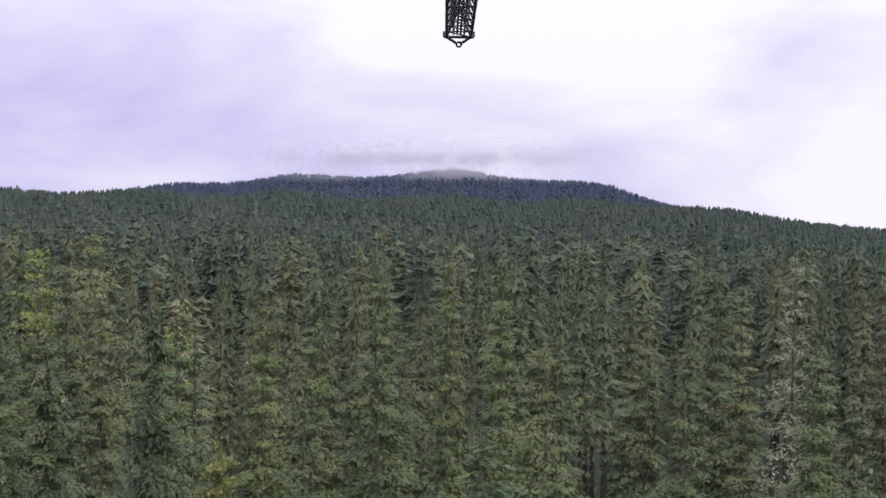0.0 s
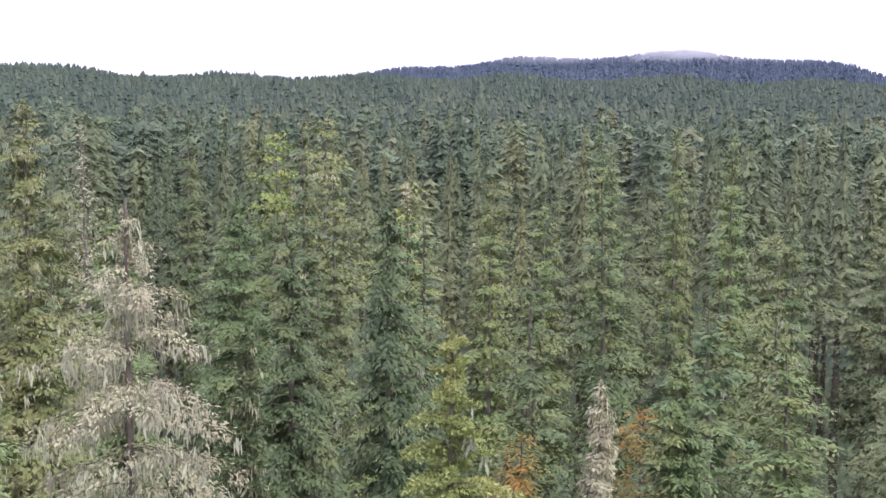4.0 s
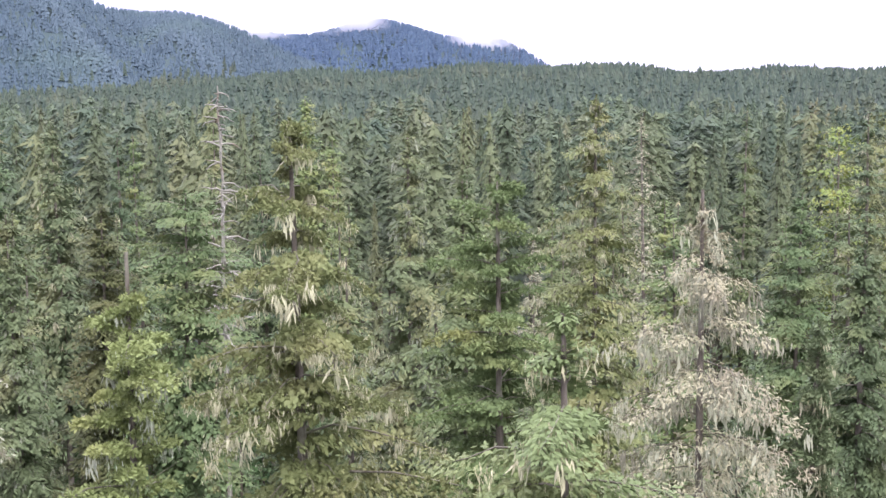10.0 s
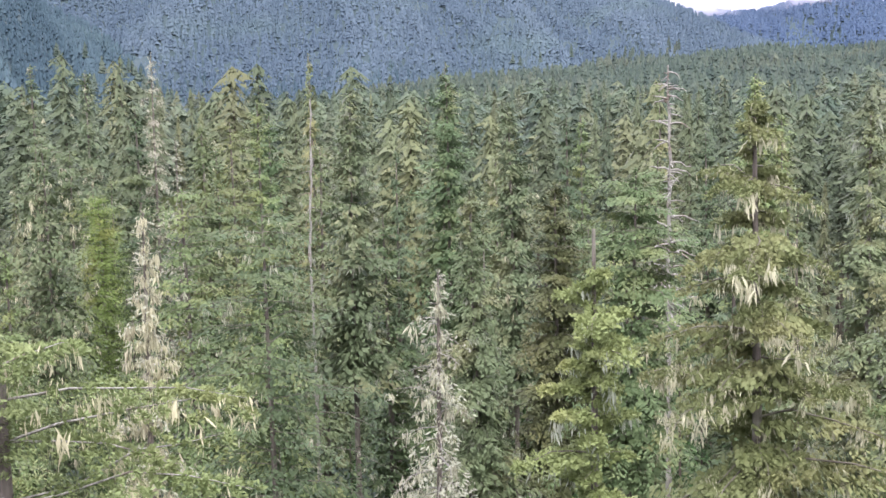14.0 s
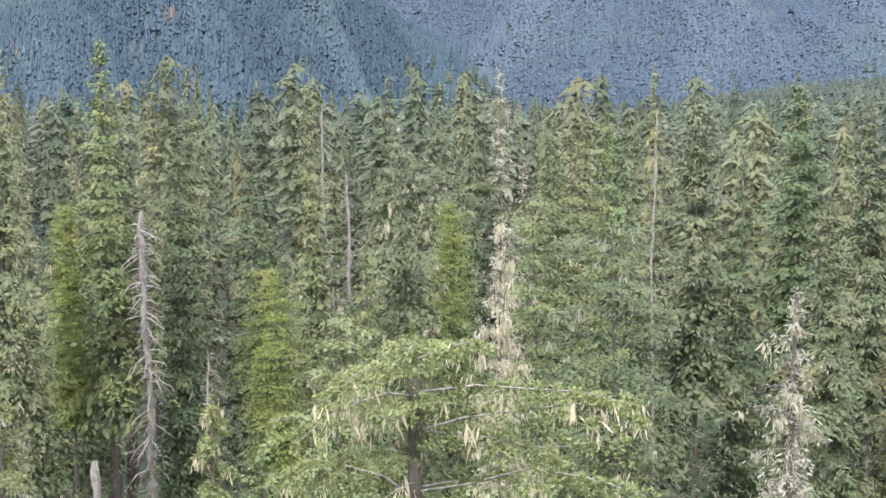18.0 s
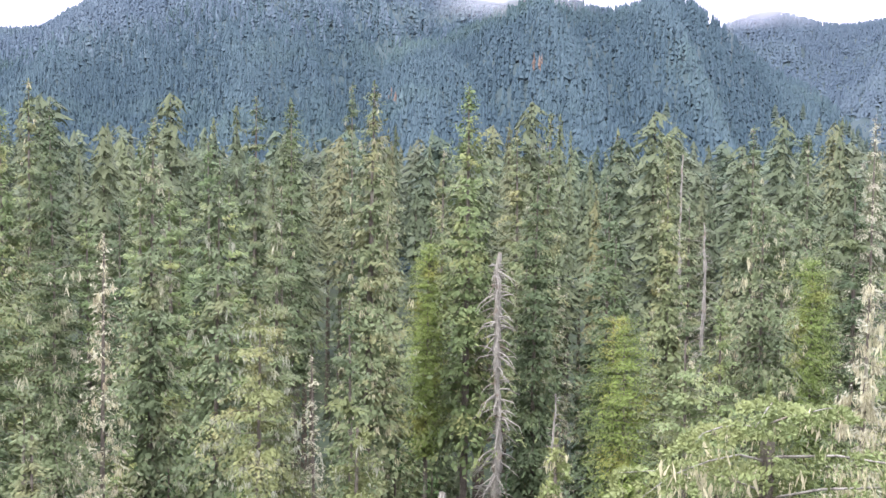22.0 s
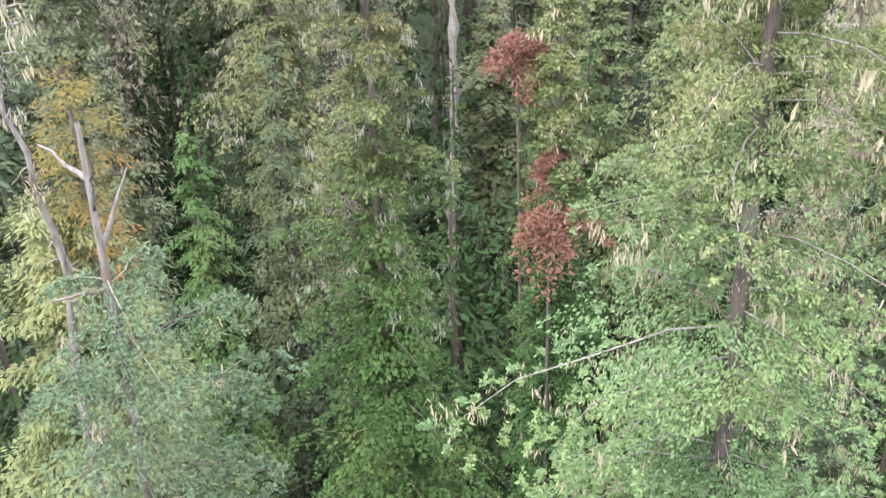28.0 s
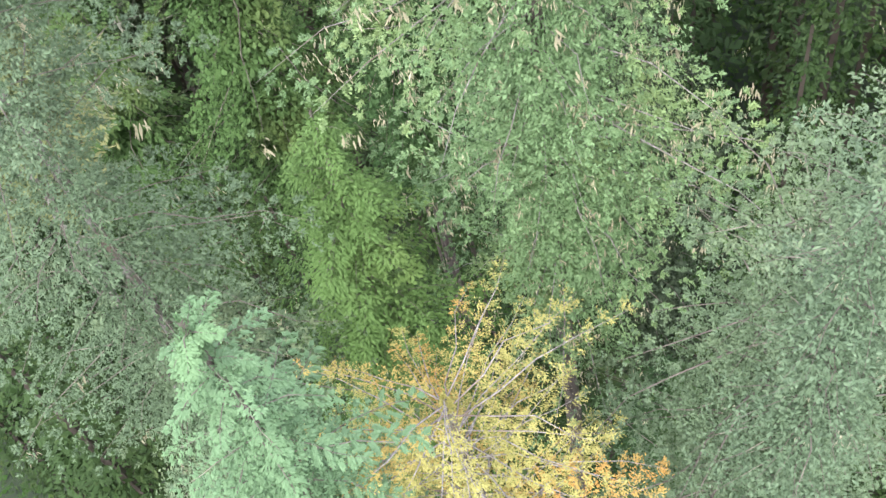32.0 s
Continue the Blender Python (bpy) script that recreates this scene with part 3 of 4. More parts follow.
def conifer(x, y, top, crown, radius, style, fronds, size, seed, girth=0.28, lichen=0.0, lichen_length=0.4, boughs=240,
            shape="", stick=0.0, droop=0.0, words="", broken=0.0, thick=0.9, sparse=0.0, lift=None, ragged=0.0, view=7.0, bare=None, lichen_top=99.0, top_style="", top_depth=3.0, gap=0.19, loose=0.55, limb_wood=None, trunk_wood=None, fork=False, brush=False, limb_girth=0.0):
    """A conifer whose tip is at the height top, its leafy part crown metres deep."""
    rng = np.random.default_rng(seed)
    needles, form, sag, rise, rag, _, label = STYLES[style]
    if 0.12 < size < 0.3:
        fronds, size = int(fronds * 1.5), size * 0.8
        if gap == 0.19:
            gap, loose = 0.20, 0.5
        if 0.1 < size < 0.15 and needles != "pale":
            fronds, size, brush, loose = int(fronds * 1.45), size * 0.78, True, 0.45
    z = ground_height(x, y) - 0.25
    tree = new("conifer")
    tree.location = (x, y, z)
    h = top - z
    v, f, path = trunk_form(rng, h + stick - broken, girth, 0.4, 10 if fronds > 5000 else 7, 0.06 if broken else 0.025)
    child("trunk", tri_mesh("trunk", v, f, trunk_wood or BARK), tree)
    if fork:
        # dead forked top
        for az, at, reach, rise in ((0.4, 0.35, 0.55, 0.75), (2.6, 0.6, 0.4, 0.6), (4.3, 0.15, 0.45, 0.25), (5.5, 0.85, 0.5, 0.1)):
            q = np.linspace(0, 1, 6)[:, None]
            arm = np.array([[0, 0, h + stick - 1.5 * at - 0.3]]) + q * np.array([[np.cos(az) * reach, np.sin(az) * reach, rise]]) + rng.normal(0, 0.02, (6, 3)) * q
            arm[:, :2] += path[-1, :2]
            child("dead_fork", tri_mesh("dead_fork", *tubes(arm[None], np.linspace(0.028, 0.008, 6)[None], 6), DEADWOOD), tree, "bare white dead fork")
    (cv, cf, cc), limbs, ln = crown_form(rng, h, h - crown, radius, shape or form, boughs, fronds, size,
                                     droop or sag, rise if lift is None else lift, ragged or rag, thick=thick, sparse=sparse, fill=0.0 if needles in ("pale", "rust", "orange", "autumn") else 0.6, bare=bare, gap=gap, loose=loose, brush=brush)
    # the crown follows the sway of the bole
    for vs in (cv, limbs):
        for axis in (0, 1):
            vs[..., axis] += np.interp(vs[..., 2], path[:, 2], path[:, axis])
    SIGHTS.append((x, y, top, radius, view))
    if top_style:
        # sunlit yellow-green painted in by height on the top sprays, lichened olive on one
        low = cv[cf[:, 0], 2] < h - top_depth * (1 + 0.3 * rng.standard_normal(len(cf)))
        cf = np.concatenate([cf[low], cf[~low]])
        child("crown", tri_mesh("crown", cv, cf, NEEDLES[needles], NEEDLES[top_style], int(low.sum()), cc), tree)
    else:
        child("crown", tri_mesh("crown", cv, cf, NEEDLES[needles], None, 0, cc), tree)
    hang_limbs(tree, limbs, ln, limb_girth or min(girth * 0.10, 0.034), limb_wood or TWIG, fronds >= 26000)
    if lichen:
        hv, hf, hc = lichen_form(rng, limbs[limbs[:, 0, 2] > h - lichen_top], int(lichen * 1.9), lichen_length)
        child("lichen", tri_mesh("lichen", hv, hf, LICHEN_GREY if needles == "pale" else LICHEN, combed=hc), tree, "pale hanging beard lichen")["kind"] = "stuff"
    tagged(tree, words or label, "tree", "forest conifers")
    return tree


def snag(x, y, top, girth, seed, boughs=90, reach=1.6, depth=20.0, top_radius=0.04, bend=0.0, lichen=0.0, words="bare silver-grey dead trunk with broken stubs", stub=0.03, droop=0.35, view=10.0, crook=0.03):
    """A dead standing trunk with bare broken branches."""
    rng = np.random.default_rng(seed)
    z = ground_height(x, y) - 0.25
    tree = new("dead_tree")
    tree.location = (x, y, z)
    h = top - z
    v, f, path = trunk_form(rng, h, girth, 0.35, 10, top_radius, 0.22, max(24, int(h / 0.45)), crook)
    if bend:
        w = np.clip((v[:, 2] - h + 5) / 5, 0, 1)
        v[:, 0] += bend * np.sin(w * 3.0) * w
        v[:, 1] += bend * 1.3 * np.sin(w * 5.0) * w
    child("trunk", tri_mesh("trunk", v, f, DEADWOOD), tree)
    u = rng.uniform(0.02, 1, boughs)
    az = rng.uniform(0, 6.283, boughs)
    ln = reach * rng.uniform(0.2, 1, boughs) ** 1.2 * (0.5 + 0.5 * u)
    s = np.linspace(0, 1, 5)[None]
    out = np.stack([np.cos(az), np.sin(az), np.zeros(boughs)], -1)
    limbs = out[:, None] * (s * ln[:, None])[..., None] + rng.normal(0, 0.05, (boughs, 5, 3)) * ln[:, None, None] * s[..., None]
    limbs[..., 2] += (h - u * depth)[:, None] + ln[:, None] * (rng.normal(0.15, 0.25, boughs)[:, None] * s - droop * s ** 2)
    for axis in (0, 1):
        limbs[..., axis] += np.interp(limbs[..., 2], path[:, 2], path[:, axis])
    hang_limbs(tree, limbs, ln, stub, DEADWOOD, True)
    if lichen:
        hv, hf, hc = lichen_form(rng, limbs, int(lichen), 0.12, 0.05)
        child("lichen", tri_mesh("lichen", hv, hf, LICHEN_GREY, combed=hc), tree, "tufts of grey lichen")["kind"] = "stuff"
    SIGHTS.append((x, y, top, reach * 0.6, view))
    tagged(tree, words, "dead tree", "standing dead trees")
    return tree


# ---------- land ----------


def smooth(a, b, x):
    t = np.clip((x - a) / (b - a), 0, 1)
    return t * t * (3 - 2 * t)


# Ridges: bearing in degrees from north (west negative), the skyline's rise in degrees over the eye, and where the slope begins and crests.
RIDGES = (
    ((-74, -66, -60, -52, -46, -31, -25, -15, 0, 11, 20, 35), (-1.5, 0.2, 1.2, 1.9, 2.2, 2.5, 2.1, 2.1, 2.0, 1.7, 0.6, -0.5), 250, 1500),
    ((-18, -15, -12, -9, -3, 1, 4, 8, 11, 13), (1.9, 2.6, 3.1, 3.3, 3.6, 3.7, 3.5, 3.0, 2.2, 1.0), 1500, 2600),
    ((-48, -44.5, -40.7, -38, -35, -33.8, -32.6, -30), (4.0, 4.2, 4.65, 4.35, 4.15, 3.7, 3.0, 1.5), 2500, 3500),
    ((-84, -75, -62, -56, -52, -49.5, -47, -45, -43, -40), (6.5, 7.0, 7.0, 6.2, 5.4, 5.1, 4.5, 4.0, 3.0, 1.5), 1100, 2300),
    ((-122, -113, -109, -106, -100, -92, -86), (5.0, 6.0, 6.3, 7.4, 9.0, 8.6, 7.5), 650, 1900),
    ((-95, -90, -84, -80, -77.5, -75.5, -73, -70), (4.0, 7.2, 8.2, 7.8, 7.0, 5.5, 3.5, 1.0), 560, 1400),
)
EYE = 44.0


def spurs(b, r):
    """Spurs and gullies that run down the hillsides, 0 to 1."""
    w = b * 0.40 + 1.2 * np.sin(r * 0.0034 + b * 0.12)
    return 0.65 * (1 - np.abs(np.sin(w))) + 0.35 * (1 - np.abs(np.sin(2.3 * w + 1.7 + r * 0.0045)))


def ground_height(x, y):
    x, y = np.asarray(x, float), np.asarray(y, float)
    r = np.hypot(x, y)
    b = np.degrees(np.arctan2(x, y))
    h = 1.2 * np.sin(x * 0.05) * np.cos(y * 0.043) * smooth(40, 120, r)
    for bearings, rises, start, crest in RIDGES:
        rise = np.interp(b, bearings, rises, left=-9, right=-9)
        wave = 1 + 0.06 * np.sin(b * 0.9 + start) * np.sin(r * 0.004)
        goal = crest * np.tan(np.radians(rise)) + EYE - (34 if crest in (1500, 2600) else 14)
        s = smooth(start, crest, r)
        part = goal * s ** 0.9 * wave * (1 - 0.5 * smooth(crest, crest * 1.5, r))
        part = part + (goal > 60) * (0.0 if crest == 2600 else 0.24) * goal * s * (1 - s) * 2 * (spurs(b, r) - 0.4) * (rise > -5)
        h = np.maximum(h, part)
    return h if h.ndim else float(h)


bearing = np.radians(np.concatenate([np.arange(-180, -125, 5.0), np.arange(-125, 40, 1.0), np.arange(40, 180, 5.0)]))
rings = np.concatenate([[0.01], np.geomspace(6, 4700, 90)])
gx, gy = rings[:, None] * np.sin(bearing)[None], rings[:, None] * np.cos(bearing)[None]
gz = ground_height(gx, gy)
gv = np.stack([gx, gy, gz], -1).reshape(-1, 3)
nb = len(bearing)
i, j = np.arange(len(rings) - 1)[:, None] * nb, np.arange(nb)[None]
a0, a1 = i + j, i + (j + 1) % nb
gf = np.concatenate([np.stack([a0, a0 + nb, a1 + nb], -1).reshape(-1, 3), np.stack([a0, a1 + nb, a1], -1).reshape(-1, 3)])
gf = gf[:, ::-1]
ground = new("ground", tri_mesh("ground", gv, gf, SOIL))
ground.data.polygons.foreach_set("use_smooth", np.ones(len(gf), bool))
tagged(ground, "dark mossy forest floor rising into wooded hills", "ground", kind="structure")

# ---------- the trees near the camera ----------
conifer(-7.8, 17.6, 42.7, 12, 3.0, "pale", 22000, 0.13, 101, lichen=15000, lichen_length=0.17, girth=0.2, stick=0.25, gap=0.13, loose=0.8)
conifer(-5.8, 10.5, 42.1, 10, 3.17, "lime", 36000, 0.12, 102, lichen=5600, lichen_length=0.15, shape="cone", sparse=0.2)
conifer(-47.8, 94.3, 44.1, 18, 3.59, "palespire", 1708, 0.39, 103, girth=0.35, boughs=150)
conifer(-17.5, 47.6, 41.0, 14, 3.04, "fir", 8540, 0.28, 104)
conifer(-7.7, 25.1, 41.3, 14, 2.62, "droop", 19860, 0.2, 105, lichen=600, lichen_length=0.2)
conifer(-8.2, 35.9, 41.7, 16, 3.31, "droop", 8940, 0.28, 106, lichen=800, lichen_length=0.25)
conifer(-3.8, 23.0, 40.1, 10, 1.86, "lime", 23400, 0.165, 107, lichen=1400, shape="cone", lichen_length=0.2)
conifer(-1.5, 28.8, 37.9, 8, 1.03, "palespire", 7016, 0.2, 108, lichen=5200, lichen_length=0.2)
conifer(0.8, 35.9, 37.2, 10, 2.21, "fir", 8380, 0.28, 109)
conifer(-3.5, 30.7, 36.1, 6, 0.8, "orange", 1729, 0.28, 110, girth=0.15)
conifer(-0.3, 38.9, 35.0, 7, 1.1, "orange", 1729, 0.28, 111, girth=0.15)
conifer(-12.4, 18.7, 42.9, 14, 3.45, "fir", 25800, 0.165, 112, thick=1.0)
conifer(-14.4, 15.8, 44.0, 15, 3.73, "mossy", 27000, 0.165, 113, lichen=8800, lichen_length=0.2, girth=0.34, shape="cone")
conifer(-22.7, 40.6, 44.8, 18, 3.59, "mossy", 9020, 0.28, 114, lichen=5600, lichen_length=0.25, shape="cone")
conifer(-6.5, 18.6, 40.8, 9, 1.24, "hemlock", 22440, 0.165, 115, lichen=2000, lichen_length=0.2)
conifer(-17.6, 25.0, 42.5, 14, 3.04, "dark", 8940, 0.28, 116)
conifer(-24.9, 31.9, 43.5, 15, 3.31, "hemlock", 8700, 0.28, 117, lichen=2400, lichen_length=0.25)
conifer(-14.0, 11.2, 41.6, 14, 1.1, "lime", 24040, 0.165, 118, shape="column", gap=0.22, lichen=2600, lichen_length=0.15, stick=0.6, girth=0.2, boughs=150)
conifer(-28.7, 17.6, 39.4, 12, 2.6, "palespire", 1500, 0.28, 119, lichen=3600, lichen_length=0.22, sparse=0.2, limb_wood=DEADWOOD, limb_girth=0.05, gap=0.14, ragged=0.6)
conifer(-38.1, 29.4, 40.9, 12, 2.76, "blue", 8460, 0.28, 120)
conifer(-36.5, 16.5, 40.7, 24, 4.0, "dark", 9580, 0.28, 121, lichen=1200, lichen_length=0.25, shape="egg", view=13)
snag(-47.5, 44.5, 46.0, 0.2, 122, view=8, boughs=120, reach=2.2, depth=14, stub=0.08)
conifer(-53.1, 23.4, 44.5, 24, 3.59, "fir", 8700, 0.28, 123)
conifer(-34.8, 30.3, 41.5, 12, 2.9, "fir", 8540, 0.28, 124, shape="egg")
conifer(-61.8, 33.0, 45.0, 16, 3.59, "hemlock", 4660, 0.39, 125, lichen=1100, lichen_length=0.36)
conifer(-63.3, 40.4, 45.9, 16, 3.86, "fir", 4660, 0.39, 126)
conifer(-55.1, 39.9, 44.1, 16, 3.31, "hemlock", 4600, 0.39, 127, lichen=880, lichen_length=0.36)
conifer(-61.4, 66.0, 45.8, 16, 3.59, "fir", 4540, 0.39, 128)
conifer(-57.7, 22.9, 43.5, 24, 3.04, "dark", 4660, 0.39, 129)
conifer(-36.5, 24.7, 41.0, 14, 2.35, "hemlock", 8460, 0.28, 130, lichen=1200, lichen_length=0.25)
snag(-71.9, 35.3, 44.8, 0.18, 131, view=4, boughs=40, reach=1.0, depth=8)
conifer(-84.7, 30.5, 42.1, 24, 1.79, "palespire", 1684, 0.39, 132)
snag(-78.0, 2.7, 38.9, 0.42, 133, view=19, boughs=420, reach=3.2, depth=34, top_radius=0.14, stub=0.1, droop=0.6, lichen=900, crook=0.05)
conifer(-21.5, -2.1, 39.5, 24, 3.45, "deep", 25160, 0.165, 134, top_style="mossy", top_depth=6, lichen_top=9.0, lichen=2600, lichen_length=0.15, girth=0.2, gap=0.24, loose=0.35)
conifer(-71.2, 10.2, 35.5, 14, 2.6, "cedar", 11000, 0.2, 135, view=11, boughs=260, gap=0.10, loose=1.3)
conifer(-40.3, 7.5, 37.6, 24, 2.62, "lime", 8540, 0.28, 136, lichen=1000, stick=0.9, girth=0.2, lichen_length=0.25)
conifer(-70.8, 21.1, 39.1, 13, 1.7, "cedar", 11000, 0.2, 137, boughs=220, gap=0.10, loose=1.3, words="orange-tinted olive cedar of narrow egg shape")
conifer(-32.7, 10.5, 41.3, 24, 2.35, "pale", 3416, 0.28, 138, lichen=18000, lichen_length=0.25, shape="spire")
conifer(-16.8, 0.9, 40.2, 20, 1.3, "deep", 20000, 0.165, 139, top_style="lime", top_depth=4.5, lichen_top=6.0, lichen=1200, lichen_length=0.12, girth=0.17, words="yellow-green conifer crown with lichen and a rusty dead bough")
conifer(-72.9, -5.5, 49.4, 26, 4.14, "hemlock", 4960, 0.39, 140, lichen=1980, lichen_length=0.36, girth=0.45, view=13)
conifer(-80.0, 0.4, 49.8, 24, 3.86, "fir", 4780, 0.39, 141, girth=0.45, view=13)
snag(-117.9, 22.2, 46.1, 0.35, 142, view=5, lichen=200, crook=0.05, boughs=60, reach=1.0, depth=16)
snag(-97.9, 20.0, 40.2, 0.4, 143, boughs=150, reach=2.2, depth=14, lichen=200)
conifer(-63.9, 16.0, 42.7, 24, 3.31, "mossy", 4660, 0.39, 144, lichen=1980, lichen_length=0.36, sparse=0.3, view=13)
conifer(-81.4, 23.9, 46.9, 24, 4.42, "hemlock", 4720, 0.39, 145, lichen=1540, lichen_length=0.36)
snag(-35.9, 2.9, 37.5, 0.12, 146, boughs=80, reach=0.8, depth=8, top_radius=0.02, stub=0.02)
conifer(-58.3, 25.9, 43.9, 24, 3.59, "fir", 4780, 0.39, 147)
conifer(-81.8, 5.3, 44.2, 24, 3.59, "dark", 4720, 0.39, 148)
conifer(-90.5, 16.1, 47.1, 24, 3.31, "hemlock", 4600, 0.39, 149, lichen=880, lichen_length=0.36)
conifer(-73.4, 9.3, 41.0, 24, 3.31, "dark", 4660, 0.39, 150)
conifer(-56.5, 12.6, 38.1, 24, 2.76, "fir", 8300, 0.28, 151)
conifer(-44.7, 16.9, 41.0, 24, 3.04, "fir", 8540, 0.28, 152, shape="egg")
conifer(-80.0, -2.0, 39.2, 14, 1.6, "cedar", 11000, 0.2, 153, gap=0.10, loose=1.3)
conifer(-64.2, -16.8, 46.6, 24, 3.59, "hemlock", 4840, 0.39, 154, lichen=1760, lichen_length=0.36, view=13)
conifer(-61.0, -12.8, 44.6, 24, 3.59, "hemlock", 4840, 0.39, 155, lichen=1100, view=13, lichen_length=0.36)
conifer(-54.6, -8.6, 42.1, 24, 2.62, "hemlock", 8380, 0.28, 156, lichen=1100, view=13, lichen_length=0.36)
conifer(-44.6, -8.0, 38.9, 24, 2.9, "mossy", 8460, 0.28, 157, lichen=5600, lichen_length=0.25, sparse=0.25, view=13)
conifer(-28.4, -10.8, 37.7, 24, 1.9, "hemlock", 16000, 0.2, 158, lichen=900, lichen_length=0.2, gap=0.16, loose=0.5, droop=0.6)
conifer(-53.3, -18.2, 39.9, 24, 2.48, "mossy", 8300, 0.28, 159, lichen=1980, lichen_length=0.36, sparse=0.25)
conifer(-59.7, -18.0, 40.7, 24, 2.48, "palespire", 1708, 0.39, 160, lichen=1716, lichen_length=0.36)
snag(-47.2, -1.0, 31.3, 0.3, 161, boughs=50, reach=0.7, depth=9, top_radius=0.12)
conifer(-95.1, -32.0, 48.8, 24, 3.45, "dark", 4480, 0.39, 162)
conifer(-89.1, -34.0, 48.5, 24, 3.31, "fir", 4480, 0.39, 163)
conifer(-104.3, -14.1, 50.2, 24, 3.59, "dark", 4480, 0.39, 164)
conifer(-94.9, 7.1, 48.8, 24, 3.59, "hemlock", 4480, 0.39, 165, lichen=880, lichen_length=0.36)
conifer(-47.9, -5.8, 36.7, 24, 1.38, "palespire", 3112, 0.28, 166, girth=0.18)
conifer(-55.6, -23.6, 39.5, 24, 3.31, "dark", 4720, 0.39, 167)
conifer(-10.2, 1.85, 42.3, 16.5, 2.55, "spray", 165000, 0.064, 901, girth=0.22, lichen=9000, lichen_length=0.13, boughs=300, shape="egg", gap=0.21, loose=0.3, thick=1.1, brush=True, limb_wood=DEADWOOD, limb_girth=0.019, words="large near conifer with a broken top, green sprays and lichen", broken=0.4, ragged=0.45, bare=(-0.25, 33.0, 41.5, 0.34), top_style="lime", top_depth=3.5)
conifer(-8.9, -3.9, 38.7, 17, 2.25, "ash", 100000, 0.066, 902, loose=0.35, gap=0.23, brush=True, girth=0.16, lichen=500, lichen_length=0.15, boughs=168, shape="egg", stick=1.4, trunk_wood=DEADWOOD, fork=True, words="conifer with a dead forked white top over grey-green foliage")
snag(-10.68, -4.90, 40.85, 0.11, 903, boughs=80, reach=0.6, depth=9, top_radius=0.025, bend=0.1, lichen=900, crook=0.08, words="thin crooked dead trunk furred with lichen", stub=0.018)
conifer(-12.04, -4.99, 39.35, 2.2, 0.62, "orange", 3200, 0.085, 904, girth=0.06, boughs=96, sparse=0.15)
conifer(-24.6, -6.7, 33.0, 24, 2.3, "deep", 20100, 0.2, 168, gap=0.24, loose=0.35, words="deep green young fir in a gap")
conifer(-16.3, 5.2, 35.6, 24, 3.59, "droop", 26200, 0.165, 169, words="olive conifer with long drooping sprays")
conifer(-5.26, -2.23, 36.6, 9, 2.1, "teal", 90000, 0.05, 170, girth=0.14, gap=0.20, loose=0.3, thick=0.5, boughs=150)
conifer(-9.3, -1.2, 33.1, 9, 2.07, "fresh", 25000, 0.095, 171, girth=0.12)
conifer(-5.3, -0.7, 32.9, 5, 2.3, "autumn", 60000, 0.045, 172, girth=0.13, boughs=150, thick=0.26, lift=0.3, gap=0.07, loose=0.8, shape="flat", ragged=0.2, limb_wood=DEADWOOD)
conifer(-6.1, 3.9, 33.2, 14, 2.7, "ash", 80000, 0.07, 173, loose=0.35, gap=0.22, brush=True, girth=0.22, shape="egg", words="grey-green conifer with dense short boughs")
conifer(-4.9, 3.2, 36.8, 10, 1.0, "ash", 26000, 0.07, 181, girth=0.1, shape="egg", loose=0.35, brush=True, words="slim grey-green conifer hung with a little lichen", lichen=300, lichen_length=0.1)
conifer(-9.0, 3.5, 23.7, 10, 2.48, "deep", 25000, 0.095, 174, girth=0.14)
conifer(-39.8, -7.0, 29.8, 24, 3.59, "dark", 8780, 0.28, 175)
conifer(-32.8, -10.7, 32.4, 24, 3.17, "hemlock", 8780, 0.28, 176, lichen=2000, lichen_length=0.25)
conifer(-17.3, 0.7, 37.7, 0.5, 0.58, "rust", 1500, 0.13, 177, girth=0.05, boughs=30, shape="flat", words="dead bough tip with rust-red needles on a thin trunk")
conifer(-17.2, 0.9, 36.0, 0.6, 0.41, "rust", 1500, 0.13, 178, girth=0.05, boughs=30, shape="flat", words="dead bough tip with rust-red needles on a thin trunk")
conifer(-16.7, 0.6, 35.3, 0.6, 0.69, "rust", 1500, 0.13, 179, girth=0.05, boughs=36, shape="flat", words="dead bough tip with rust-red needles on a thin trunk")
conifer(-12.6, -5.6, 37.6, 8, 1.52, "lime", 36000, 0.12, 180, lichen=2000, girth=0.1, words="yellow-green young conifer with lichen", lichen_length=0.15)

# ---------- low cloud on the hills ----------


